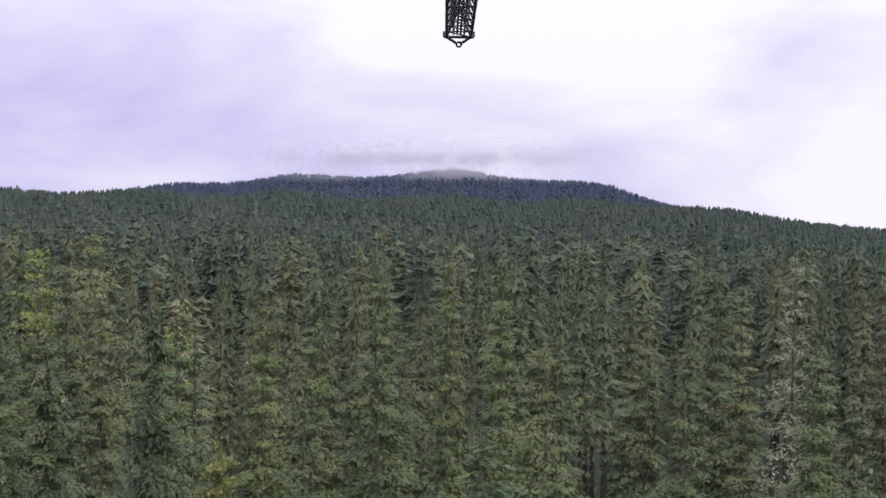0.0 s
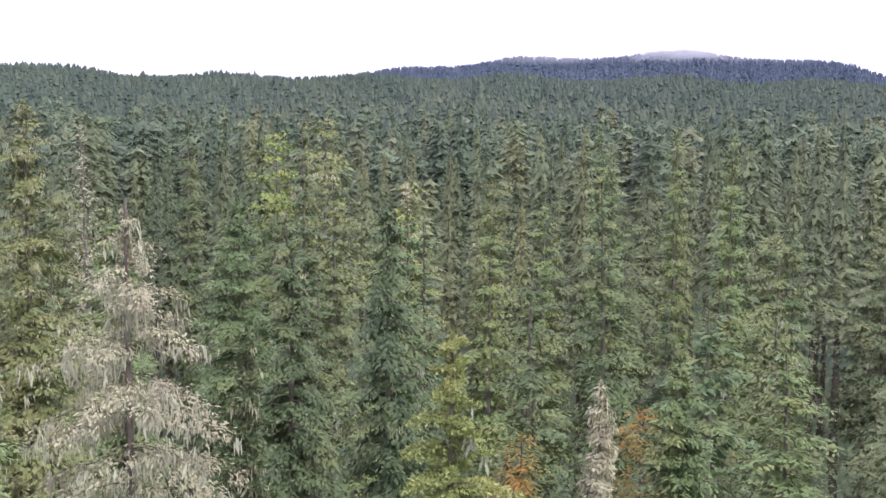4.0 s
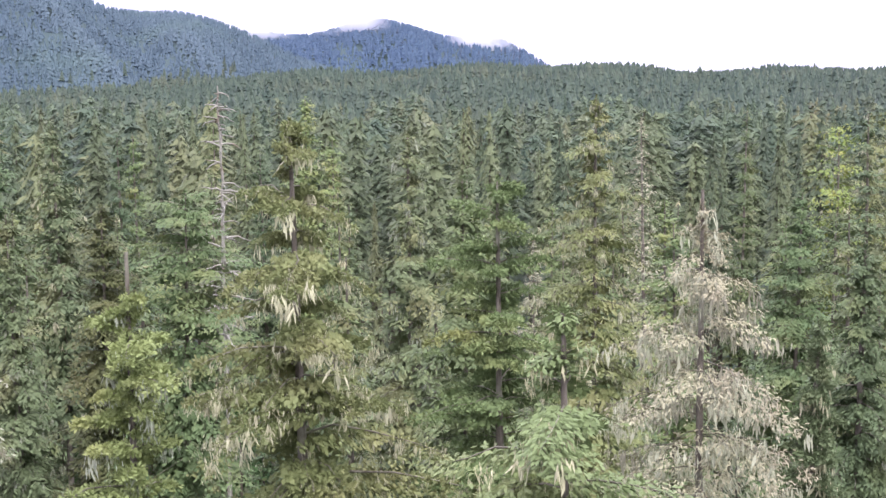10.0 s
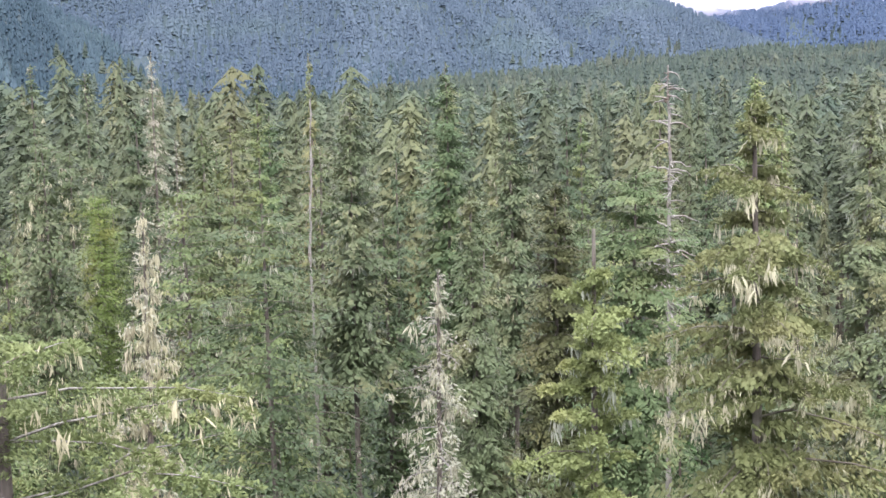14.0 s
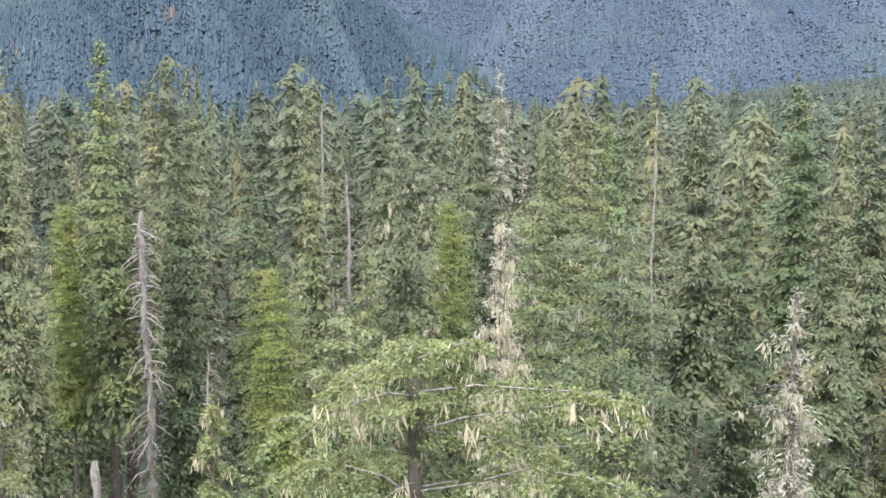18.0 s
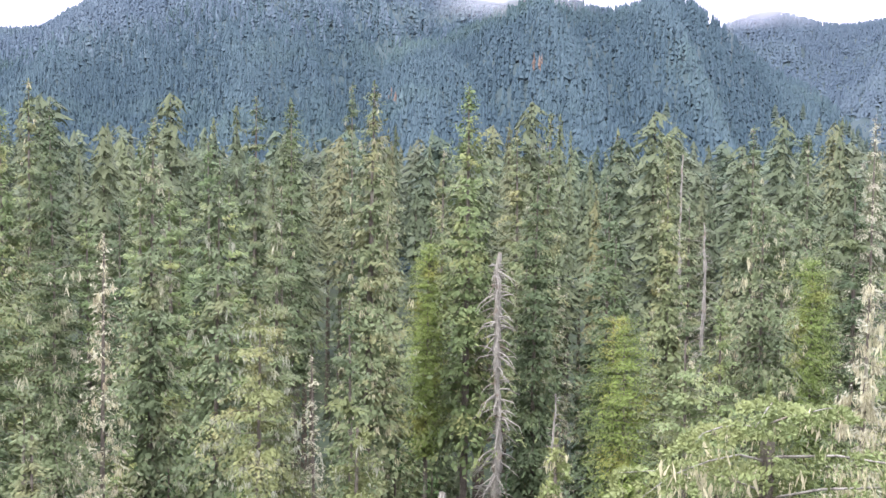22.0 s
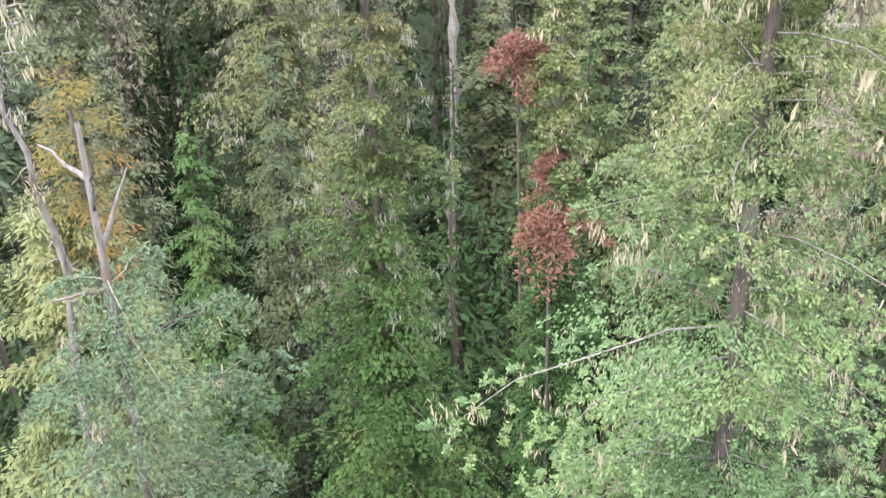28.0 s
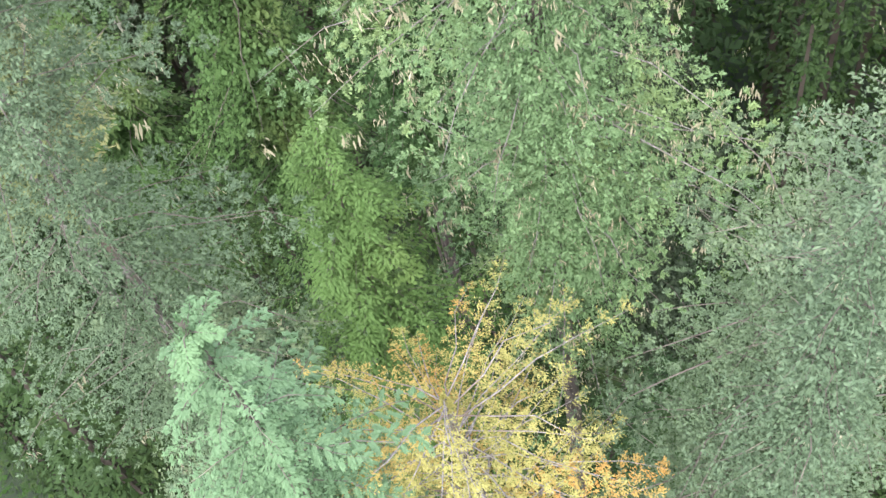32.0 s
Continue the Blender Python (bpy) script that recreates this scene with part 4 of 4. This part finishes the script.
def vapour():
    m, t = material("cloud_vapour")
    pos = node(t, "ShaderNodeTexCoord")
    n = node(t, "ShaderNodeTexNoise", Scale=0.011, Detail=3.0, Roughness=0.5)
    t.links.new(pos.outputs["Object"], n.inputs["Vector"])
    xyz = node(t, "ShaderNodeSeparateXYZ")
    t.links.new(pos.outputs["UV"], xyz.inputs[0])

    def bell(socket, a, b):
        lo, hi = ramp(t, socket, 0.0, a), ramp(t, socket, 1.0, b)
        k = t.nodes.new("ShaderNodeMath")
        k.operation = "MULTIPLY"
        t.links.new(lo, k.inputs[0])
        t.links.new(hi, k.inputs[1])
        return k.outputs[0]

    def times(a, b):
        k = t.nodes.new("ShaderNodeMath")
        k.operation = "MULTIPLY"
        t.links.new(a, k.inputs[0])
        t.links.new(b, k.inputs[1])
        return k.outputs[0]

    thick = times(times(bell(xyz.outputs["X"], 0.3, 0.7), bell(xyz.outputs["Y"], 0.45, 0.6)), ramp(t, n.outputs["Fac"], 0.30, 0.52))
    d = node(t, "ShaderNodeBsdfDiffuse", Color=(0.90, 0.88, 0.97, 1))
    tl = node(t, "ShaderNodeBsdfTranslucent", Color=(0.92, 0.90, 0.98, 1))
    both = node(t, "ShaderNodeMixShader", Fac=0.5)
    t.links.new(d.outputs[0], both.inputs[1])
    t.links.new(tl.outputs[0], both.inputs[2])
    clear = node(t, "ShaderNodeBsdfTransparent")
    mx = node(t, "ShaderNodeMixShader")
    t.links.new(thick, mx.inputs[0])
    t.links.new(clear.outputs[0], mx.inputs[1])
    t.links.new(both.outputs[0], mx.inputs[2])
    o = node(t, "ShaderNodeOutputMaterial")
    t.links.new(mx.outputs[0], o.inputs["Surface"])
    return m


VAPOUR = vapour()


def cloud_bank(b0, b1, r, low, high, seed):
    """A soft bank of cloud between two bearings at the distance r; low and high are degrees over the eye."""
    n, k = 40, 14
    bs = np.radians(np.linspace(b0, b1, n))
    u = np.linspace(0, 1, k)
    rr = r + 25 * np.sin(bs * 14 + seed)[:, None] - 60 * np.sin(u * np.pi)[None]
    z = EYE + r * np.tan(np.radians(low + (high - low) * u))[None] + np.zeros((n, 1))
    v = np.stack([rr * np.sin(bs)[:, None], rr * np.cos(bs)[:, None], np.broadcast_to(z, rr.shape)], -1).reshape(-1, 3)
    i, j = np.arange(n - 1)[:, None] * k, np.arange(k - 1)[None]
    q = i + j
    f = np.concatenate([np.stack([q, q + k, q + k + 1], -1).reshape(-1, 3), np.stack([q, q + k + 1, q + 1], -1).reshape(-1, 3)])
    me = tri_mesh("cloud_bank", v, f, VAPOUR)
    uv = me.uv_layers.new(name="UVMap")
    uvs = np.stack([np.repeat(np.linspace(0, 1, n), k), np.tile(u, n)], -1)
    uv.data.foreach_set("uv", uvs[f.ravel()].astype(np.float32).ravel())
    me.polygons.foreach_set("use_smooth", np.ones(len(f), bool))
    ob = tagged(new("cloud_bank", me), "low white cloud lying on a wooded hilltop", "cloud", kind="structure")
    ob.visible_shadow = False
    return ob


cloud_bank(-11.0, 9.0, 2350, 2.8, 5.3, 1)
cloud_bank(-93.0, -83.0, 1250, 7.0, 12.5, 2)
cloud_bank(-84.0, -72.0, 1900, 6.6, 10.5, 3)
cloud_bank(-43.0, -39.0, 3300, 4.0, 5.8, 4)
cloud_bank(-36.5, -33.0, 3300, 3.0, 4.9, 5)
cloud_bank(-48.0, -43.5, 3300, 3.7, 5.4, 6)

# ---------- crane jib overhead ----------


def bars(segments, radius, sides=6):
    p = np.array([(a, b) for a, b in segments], float)
    return tubes(p, np.full((len(p), 2), radius), sides)


def crane(x, y0, y1, z, width, depth, seed):
    """A lattice jib of triangular section on a lattice mast."""
    top = new("tower_crane")
    top.location = (x, y0, 0)
    bays = int((y1 - y0) / 1.25)
    step = (y1 - y0) / bays
    w = width / 2
    for name, px, pz in (("lower_chord", -w, z), ("lower_chord", w, z), ("upper_chord", 0, z + depth)):
        child(name, tri_mesh(name, *bars([((px, 0, pz), (px, y1 - y0, pz))], 0.06), STEEL), top)
    for k in range(bays + 1):
        q = k * step
        e = min(q + step, y1 - y0)
        seg = [((-w, q, z), (w, q, z))]
        if k < bays:
            seg += [((-w, q, z), (w, e, z)), ((-w, q, z), (0, q + step / 2, z + depth)), ((0, q + step / 2, z + depth), (-w, e, z)),
                    ((w, q, z), (0, q + step / 2, z + depth)), ((0, q + step / 2, z + depth), (w, e, z))]
        child("lattice_bay", tri_mesh("lattice_bay", *bars(seg, 0.03, 5), STEEL), top)
    L = y1 - y0
    child("walkway", tri_mesh("walkway", *bars([((dx, L - 30, z + 0.12), (dx, L, z + 0.12)) for dx in (-0.22, -0.07, 0.07, 0.22)], 0.045, 4), STEEL), top, "dark grating walkway in the jib")
    child("end_frame", tri_mesh("end_frame", *bars([((-w - 0.1, L, z), (w + 0.1, L, z)), ((-w - 0.1, L, z), (-w - 0.1, L, z + 0.22)), ((w + 0.1, L, z), (w + 0.1, L, z + 0.22)),
                                                   ((-w, L, z), (0, L, z + depth)), ((w, L, z), (0, L, z + depth)), ((-w, L, z), (-0.1, L, z - 0.25)), ((w, L, z), (0.1, L, z - 0.25))], 0.06), STEEL), top)
    ang = np.linspace(0, 2 * np.pi, 13)
    ring = np.stack([0.1 * np.cos(ang), np.full(13, L), z - 0.3 + 0.1 * np.sin(ang)], -1)
    child("end_sheave", tri_mesh("end_sheave", *tubes(ring[None], np.full((1, 13), 0.045), 6), STEEL), top, "small round sheave hanging at the jib tip")
    child("side_rod", tri_mesh("side_rod", *bars([((w, L - 6, z + 0.5), (w + 1.3, L - 6, z + 0.45))], 0.025), STEEL), top, "thin instrument rod")
    for dx, dy in ((-0.8, -0.8), (0.8, -0.8), (-0.8, 0.8), (0.8, 0.8)):
        child("mast_leg", tri_mesh("mast_leg", *bars([((dx, dy, -0.2), (dx, dy, z + depth))], 0.1), STEEL), top)
    for k in range(int(z // 1.8)):
        q, e = k * 1.8, k * 1.8 + 1.8
        seg = []
        for (ax, ay), (bx, by) in (((-.8, -.8), (.8, -.8)), ((.8, -.8), (.8, .8)), ((.8, .8), (-.8, .8)), ((-.8, .8), (-.8, -.8))):
            seg += [((ax, ay, q), (bx, by, e)), ((ax, ay, e), (bx, by, e))]
        child("mast_section", tri_mesh("mast_section", *bars(seg, 0.04, 4), STEEL), top)
    tagged(top, "grey steel lattice tower crane with a long jib", "crane")


crane(1.0, -28.0, 49.6, 52.35, 1.0, 1.2, 1)

# ---------- forest stuff ----------


def stand(name, label, mat, xs, ys, tall, wide, templates, seed, rounded=False, lift=0.0, spurred=0.0):
    """Many trees as one mesh; templates are (verts, faces) one unit high and one unit in half width."""
    rng = np.random.default_rng(seed)
    which = rng.integers(0, len(templates), len(xs))
    z = ground_height(xs, ys) - 0.3 + lift
    chunks, combs, tints = [], [], []
    for k, (tv, tf, tc) in enumerate(templates):
        m = which == k
        n = int(m.sum())
        if not n:
            continue
        a = rng.uniform(0, 6.283, n)
        c, s = np.cos(a)[:, None], np.sin(a)[:, None]
        w = wide[m][:, None]
        v = np.stack([(tv[None, :, 0] * c - tv[None, :, 1] * s) * w + xs[m][:, None],
                      (tv[None, :, 0] * s + tv[None, :, 1] * c) * w + ys[m][:, None],
                      tv[None, :, 2] * tall[m][:, None] + z[m][:, None]], -1)
        f = tf[None] + (np.arange(n) * len(tv))[:, None, None]
        chunks.append((v.reshape(-1, 3), f.reshape(-1, 3)))
        combs.append(np.tile(tc, (n, 1)))
        lit = rng.beta(1.6, 1.6, n)
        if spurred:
            # the tint rises on the spurs and falls in the gullies
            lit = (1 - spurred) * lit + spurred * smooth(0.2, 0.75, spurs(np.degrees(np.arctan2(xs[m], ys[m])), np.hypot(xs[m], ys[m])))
        tints.append(np.repeat(lit, len(tv)))
    v, f = joined(chunks)
    combs = np.concatenate(combs)
    bole = combs[:, 0] < -0.5
    combs[bole] = 0
    me = tri_mesh(name, v, f, mat, combed=combs)
    me.attributes.new("bole", "FLOAT", "POINT").data.foreach_set("value", bole.astype(np.float32))
    me.attributes.new("tint", "FLOAT", "POINT").data.foreach_set("value", np.concatenate(tints).astype(np.float32))
    me.polygons.foreach_set("use_smooth", np.full(len(f), rounded))
    return tagged(new(name, me), label, "forest", kind="stuff")


def ragged_cone(seed, tiers=3, sides=6, deep=0.62, skirt=0.0, notch=0.62, blunt=0.62):
    """A small conifer of a few overhanging tiers, for far slopes."""
    rng = np.random.default_rng(seed)
    v, f = [], []
    lean = rng.normal(0, .06, 2)
    for k in range(tiers):
        z1 = 1 - k * deep / tiers + (0.03 if k else 0)
        z0 = 1 - (k + 1.25) * deep / tiers
        if k == tiers - 1 and skirt:
            z0 = skirt
        r = ((k + 1) / tiers) ** blunt
        at = len(v)
        v.append((lean[0] + rng.normal(0, .08) * k / tiers, lean[1] + rng.normal(0, .08) * k / tiers, z1))
        turn = rng.uniform(0, 6.28)
        push = rng.normal(0, 0.10, 2) * r
        for i in range(sides):
            a = turn + i * 2 * np.pi / sides + rng.uniform(-.2, .2)
            rr = r * rng.uniform(notch, 1.25)
            v.append((rr * np.cos(a) + push[0], rr * np.sin(a) + push[1], z0 + deep / tiers * rng.uniform(-.25, .45)))
        for i in range(sides):
            f.append((at, at + 1 + i, at + 1 + (i + 1) % sides))
    return np.array(v), np.array(f), np.zeros((len(v), 3))


def unit_tree(seed, kites, shape="cone", foot=0.45, size=0.30, tiers=0, points=6):
    """A tree one unit high and about one unit in half width."""
    rng = np.random.default_rng(seed)
    tall = 12.0
    (v, f, cb), limbs, ln = crown_form(rng, tall, tall * (1 - foot), 1.0, shape, max(18, kites // 3), kites, size, 0.40, 0.25, 0.3, 0.9, fill=0.0 if tiers else 0.5)
    tv, tf, _ = trunk_form(rng, tall, 0.10, 0, 3, 0.02, 0, 3)
    cb = np.concatenate([cb, np.full((len(tv), 3), -1.0)])
    v, f = joined([(v, f), (tv, tf)])
    v[:, 2] /= tall
    if not tiers:
        return v, f, cb
    # the dense body of the crown
    iv, jf, ic = tier_form(rng, tiers, points, foot, shape, 0.74)
    v, f = joined([(v, f), (iv, jf)])
    return v, f, np.concatenate([cb, ic])


def strewn(rng, r0, r1, b0, b1, spacing):
    """Points over a ring sector, about evenly spaced."""
    n = int(radians(b1 - b0) * 0.5 * (r1 ** 2 - r0 ** 2) / spacing ** 2)
    r = np.sqrt(rng.uniform(r0 ** 2, r1 ** 2, n))
    b = np.radians(rng.uniform(b0, b1, n))
    return r * np.sin(b), r * np.cos(b)


def spaced(xs, ys, gap):
    """Drops points that crowd earlier ones."""
    cell, keep = {}, []
    for k in range(len(xs)):
        cx, cy = int(xs[k] // gap), int(ys[k] // gap)
        if all((xs[k] - xs[q]) ** 2 + (ys[k] - ys[q]) ** 2 > gap * gap
               for dx in (-1, 0, 1) for dy in (-1, 0, 1) for q in cell.get((cx + dx, cy + dy), ())):
            cell.setdefault((cx, cy), []).append(k)
            keep.append(k)
    return np.array(keep, int)


def canopy(x, y, rng):
    """Height of the tree tops over the ground, by bearing and distance."""
    r, b = np.hypot(x, y), np.degrees(np.arctan2(x, y))
    mean = np.interp(b, (-130, -95, -75, -62, -50, -30, 0, 30), (46, 46.5, 45.5, 43.5, 41, 39.5, 38.5, 37))
    return mean + np.clip(rng.normal(0, 4.6, len(x)), -11, 5.5)


MADE = [(o.location.x, o.location.y) for o in scene.objects if o.parent is None and o.get("group") in ("forest conifers", "standing dead trees")]
hx, hy = np.array([m[0] for m in MADE]), np.array([m[1] for m in MADE])
rng = np.random.default_rng(11)

# trees that can be told apart: 42 to 115 m off
KINDS = (("fir", 0.30), ("hemlock", 0.27), ("dark", 0.20), ("mossy", 0.08), ("droop", 0.09), ("cedar", 0.03), ("palespire", 0.03))
MODELS = {}
for kind, _ in KINDS:
    MODELS[kind] = []
    for k in range(2):
        t = conifer(0, 0, 40, 24 + 3 * k, 4.1, kind, 5000, 0.37, 300 + k + len(kind) * 7, 0.32, 700 if STYLES[kind][5] > 0.2 else 60, 0.28, 200, gap=0.28, loose=0.35)
        MODELS[kind].append(t)
        SIGHTS.pop()
xs, ys = strewn(rng, 40, 128, -122, 30, 3.2)
keep = spaced(xs, ys, 7.0)
xs, ys = xs[keep], ys[keep]
gap = np.min((xs[:, None] - hx[None]) ** 2 + (ys[:, None] - hy[None]) ** 2, axis=1)
ok = gap > 3.4 ** 2
xs, ys = xs[ok], ys[ok]
order = np.argsort(np.hypot(xs, ys))
xs, ys = xs[order], ys[order]
tops = canopy(xs, ys, rng)
r, b = np.hypot(xs, ys), np.degrees(np.arctan2(xs, ys))
# nearer trees stay below the view to those behind
tops = np.minimum(tops, EYE - r * np.tan(np.radians(np.interp(r, (40, 60, 85, 130), (10.5, 5.2, 2.2, -6)))) + rng.normal(0, 0.8, len(r)) + np.where(b < -75, np.interp(r, (40, 70), (0, 3)), 0))
# trees before a well-seen one stay below what is seen of it
for sx, sy, stop, swide, sview in SIGHTS:
    sr, sb = np.hypot(sx, sy), np.degrees(np.arctan2(sx, sy))
    cover = (r < sr - 1) & (np.abs(b - sb) * np.pi / 180 * r < 2.3 + swide * r / sr)
    tops = np.where(cover, np.minimum(tops, EYE + (stop - sview - EYE) * r / sr), tops)
names, shares = [k for k, _ in KINDS], np.array([s for _, s in KINDS])
LIMIT = 160
for k in range(min(LIMIT, len(xs))):
    kind = names[rng.choice(len(names), p=shares / shares.sum())]
    model = MODELS[kind][int(rng.integers(0, 2))]
    z = ground_height(xs[k], ys[k]) - 0.25
    sc, w = (tops[k] - z) / 40.25, rng.uniform(0.8, 1.3)
    copy_thing(model, Matrix.Translation((xs[k], ys[k], z)) @ Euler((0, 0, rng.uniform(0, 6.28))).to_matrix().to_4x4() @ Matrix.Diagonal((w, w, sc, 1)))
for kind in MODELS:
    for model in MODELS[kind]:
        for o in list(model.children):
            bpy.data.objects.remove(o)
        bpy.data.objects.remove(model)

# the rest of them and the forest behind
NEARISH = [unit_tree(40 + k, 240, ("cone", "spire", "egg")[k % 3], 0.48, 0.17, 18, 7) for k in range(9)]
MIDDLE = [tier_form(np.random.default_rng(60 + k), 14, 5, 0.42, ("cone", "spire", "egg")[k % 3]) for k in range(9)]
YOUNG = [unit_tree(70 + k, 700, ("cone", "egg")[k % 2], 0.8, 0.2) for k in range(5)]
SAPLING = [unit_tree(110 + k, 2200, ("cone", "egg")[k % 2], 0.8, 0.10) for k in range(3)]
FAR = [ragged_cone(80 + k, 6, 6, 0.30) for k in range(8)]
HILL = [ragged_cone(90 + k, 3, 5, 0.85, 0.01, 0.70, 0.8) for k in range(12)]
PLAIN = [ragged_cone(100 + k, 4, 5, 0.36) for k in range(8)]
rest = slice(LIMIT, None)
x2, y2 = strewn(rng, 128, 230, -122, 30, 4.6)
k2 = spaced(x2, y2, 7.6)
x2, y2 = x2[k2], y2[k2]
DENSE = [unit_tree(130 + k, 620, ("cone", "spire", "egg")[k % 3], 0.6, 0.14, 24, 8) for k in range(6)]
stand("tall_forest", "mixed conifers standing behind the nearer trees", NEARISH_NEEDLES, xs[rest], ys[rest], tops[rest] - ground_height(xs[rest], ys[rest]), rng.uniform(3.0, 4.4, len(xs[rest])), DENSE, 9)
stand("near_forest", "mixed conifers standing close together", NEARISH_NEEDLES, x2, y2, canopy(x2, y2, rng), rng.uniform(3.3, 4.9, len(x2)), NEARISH, 1)
x3, y3 = strewn(rng, 225, 520, -122, 30, 9.2)
stand("middle_forest", "dense conifer forest of mixed greens", HAZED_FAR_NEEDLES, x3, y3, canopy(x3, y3, rng), rng.uniform(3.6, 5.2, len(x3)), MIDDLE, 2)


def in_sight(x, y, tall, slack):
    """Keeps what stands above the land and woods before it, seen from the eye's height at the middle."""
    rr = np.geomspace(300, 4700, 160)
    bb = np.arange(-126, 36, 0.5)
    zz = ground_height(rr[:, None] * np.sin(np.radians(bb))[None], rr[:, None] * np.cos(np.radians(bb))[None]) + slack
    seen = np.maximum.accumulate((zz - EYE) / rr[:, None], axis=0)
    r = np.hypot(x, y)
    i = np.clip(np.searchsorted(rr, r * 0.985) - 1, 0, len(rr) - 1)
    j = np.clip(((np.degrees(np.arctan2(x, y)) + 126) / 0.5).astype(int), 0, len(bb) - 1)
    return (ground_height(x, y) + tall - EYE) / r > seen[i, j]


def woods(name, label, mat, zone, r0, r1, spacing, tall0, tall1, wide0, wide1, templates, seed, slack, rounded=False, lift=0.0, spurred=0.0):
    """Woods where zone(bearing, distance) holds."""
    x, y = strewn(rng, r0, r1, -125, 34, spacing)
    tall = rng.uniform(tall0, tall1, len(x))
    k = in_sight(x, y, tall + lift, slack) & zone(np.degrees(np.arctan2(x, y)) + rng.normal(0, 5, len(x)), np.hypot(x, y) * rng.normal(1, 0.06, len(x)))
    stand(name, label, mat, x[k], y[k], tall[k], rng.uniform(wide0, wide1, k.sum()), templates, seed, rounded, lift, spurred)


woods("far_forest", "distant dark green conifer forest tinted with haze", HAZED_PLAIN_NEEDLES, lambda b, r: b > -66, 500, 1000, 7.6, 33, 42, 2.8, 4.0, FAR, 3, 28)
woods("plain_forest", "distant conifer forest on gently rising land", HAZED_PLAIN_NEEDLES, lambda b, r: (b > -44) & (r < 1580), 960, 1600, 8.0, 28, 38, 3.0, 4.4, PLAIN, 8, 24)
# from here on the needle colours carry the haze of the distance
woods("hill_forest", "conifers covering the hillsides, tinted blue-green with haze", HAZED_HILL_NEEDLES, lambda b, r: ((b < -66) | (b < -44) & (r > 960)) & (r < 1380), 500, 1500, 5.2, 9, 17, 2.3, 3.4, HILL, 4, 10, False, -1, 0.5)
woods("far_hill_forest", "conifers on the farther hillsides, tinted blue with haze", HAZE_NEEDLES, lambda b, r: (b < -44) & (r > 1380) | (b < -30) & (r > 1580), 1250, 2450, 7.6, 10, 18, 3.3, 4.8, HILL, 14, 10, False, -1, 0.5)
woods("mountain_forest", "hazy blue forest on distant mountains", HAZED_MOUNTAIN_NEEDLES, lambda b, r: b > -29, 1580, 3650, 11.5, 13, 21, 4.2, 6.5, HILL, 5, 12)
woods("distant_mountain_forest", "hazy blue forest on a far mountain", HAZED_DISTANT_NEEDLES, lambda b, r: (r > 2450) & (b < -29), 2300, 3650, 10.0, 13, 21, 4.2, 6.5, HILL, 15, 12)
rust_at = np.random.default_rng(21)
for b0, r0, n in ((-80.7, 720, 5), (-86.0, 980, 3), (-76.6, 760, 2), (-93.0, 1000, 3), (-48.0, 1250, 5)):
    rb, rr = np.radians(b0 + rust_at.normal(0, 0.25, n)), r0 + rust_at.normal(0, 10, n)
    stand("dead_hillside_trees", "rust-brown dead conifers on the hillside", RUST_HILL, rr * np.sin(rb), rr * np.cos(rb), rust_at.uniform(13, 17, n), rust_at.uniform(2.2, 3.0, n), HILL, 22)
x7, y7 = strewn(rng, 30, 420, 32, 232, 11.0)
stand("forest_behind", "conifer forest on the other side", HAZED_FAR_NEEDLES, x7, y7, rng.uniform(32, 41, len(x7)), rng.uniform(2.5, 3.8, len(x7)), FAR, 6)

# lower storey between the tall trees
xl, yl = strewn(rng, 3, 78, -125, -40, 2.6)
kl = spaced(xl, yl, 2.9)
xl, yl = xl[kl], yl[kl]
xn, yn = strewn(rng, 2, 24, -180, -10, 2.4)
kn = spaced(xn, yn, 2.7)
kn = kn[np.abs(np.degrees(np.arctan2(xn[kn], yn[kn])) + 82.5) > 42.5]
xl, yl = np.concatenate([xl, xn[kn]]), np.concatenate([yl, yn[kn]])
rl = np.hypot(xl, yl)
tl = np.minimum(rng.uniform(14, 31, len(xl)), EYE - rl * np.tan(np.radians(np.interp(rl, (30, 60), (19, 13)))))
okl = tl > 8
wl = rng.uniform(1.7, 2.8, len(xl))
# their needle colour already holds the canopy's shade
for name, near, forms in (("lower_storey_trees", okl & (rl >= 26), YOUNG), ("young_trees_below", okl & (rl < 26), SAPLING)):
    stand(name, "younger conifers under the canopy, shade darkened into their needles", NEEDLES["shade"], xl[near], yl[near], tl[near], wl[near], forms, 7)
# undergrowth
xu, yu = strewn(rng, 1.5, 48, -130, 40, 0.34)
zu = ground_height(xu, yu) + rng.gamma(2.0, 0.75, len(xu)) * (0.4 + 0.9 * (np.sin(xu * 0.9) * np.sin(yu * 1.1 + 1) > -0.1))
du = rng.normal(0, 1, (len(xu), 3)) * np.array([1, 1, 0.3])
uv, uf = scatter(KITE_V * np.array([1, 1.6, 1]), KITE_F, np.stack([xu, yu, zu], -1), du, np.array([0, 0, 1.0]) + rng.normal(0, 0.3, (len(xu), 3)), rng.uniform(0.2, 0.5, len(xu)))
tagged(new("undergrowth", tri_mesh("undergrowth", uv, uf, SHRUB)), "green shrubs and vine maple on the forest floor, darkened for shade", "undergrowth", kind="stuff")
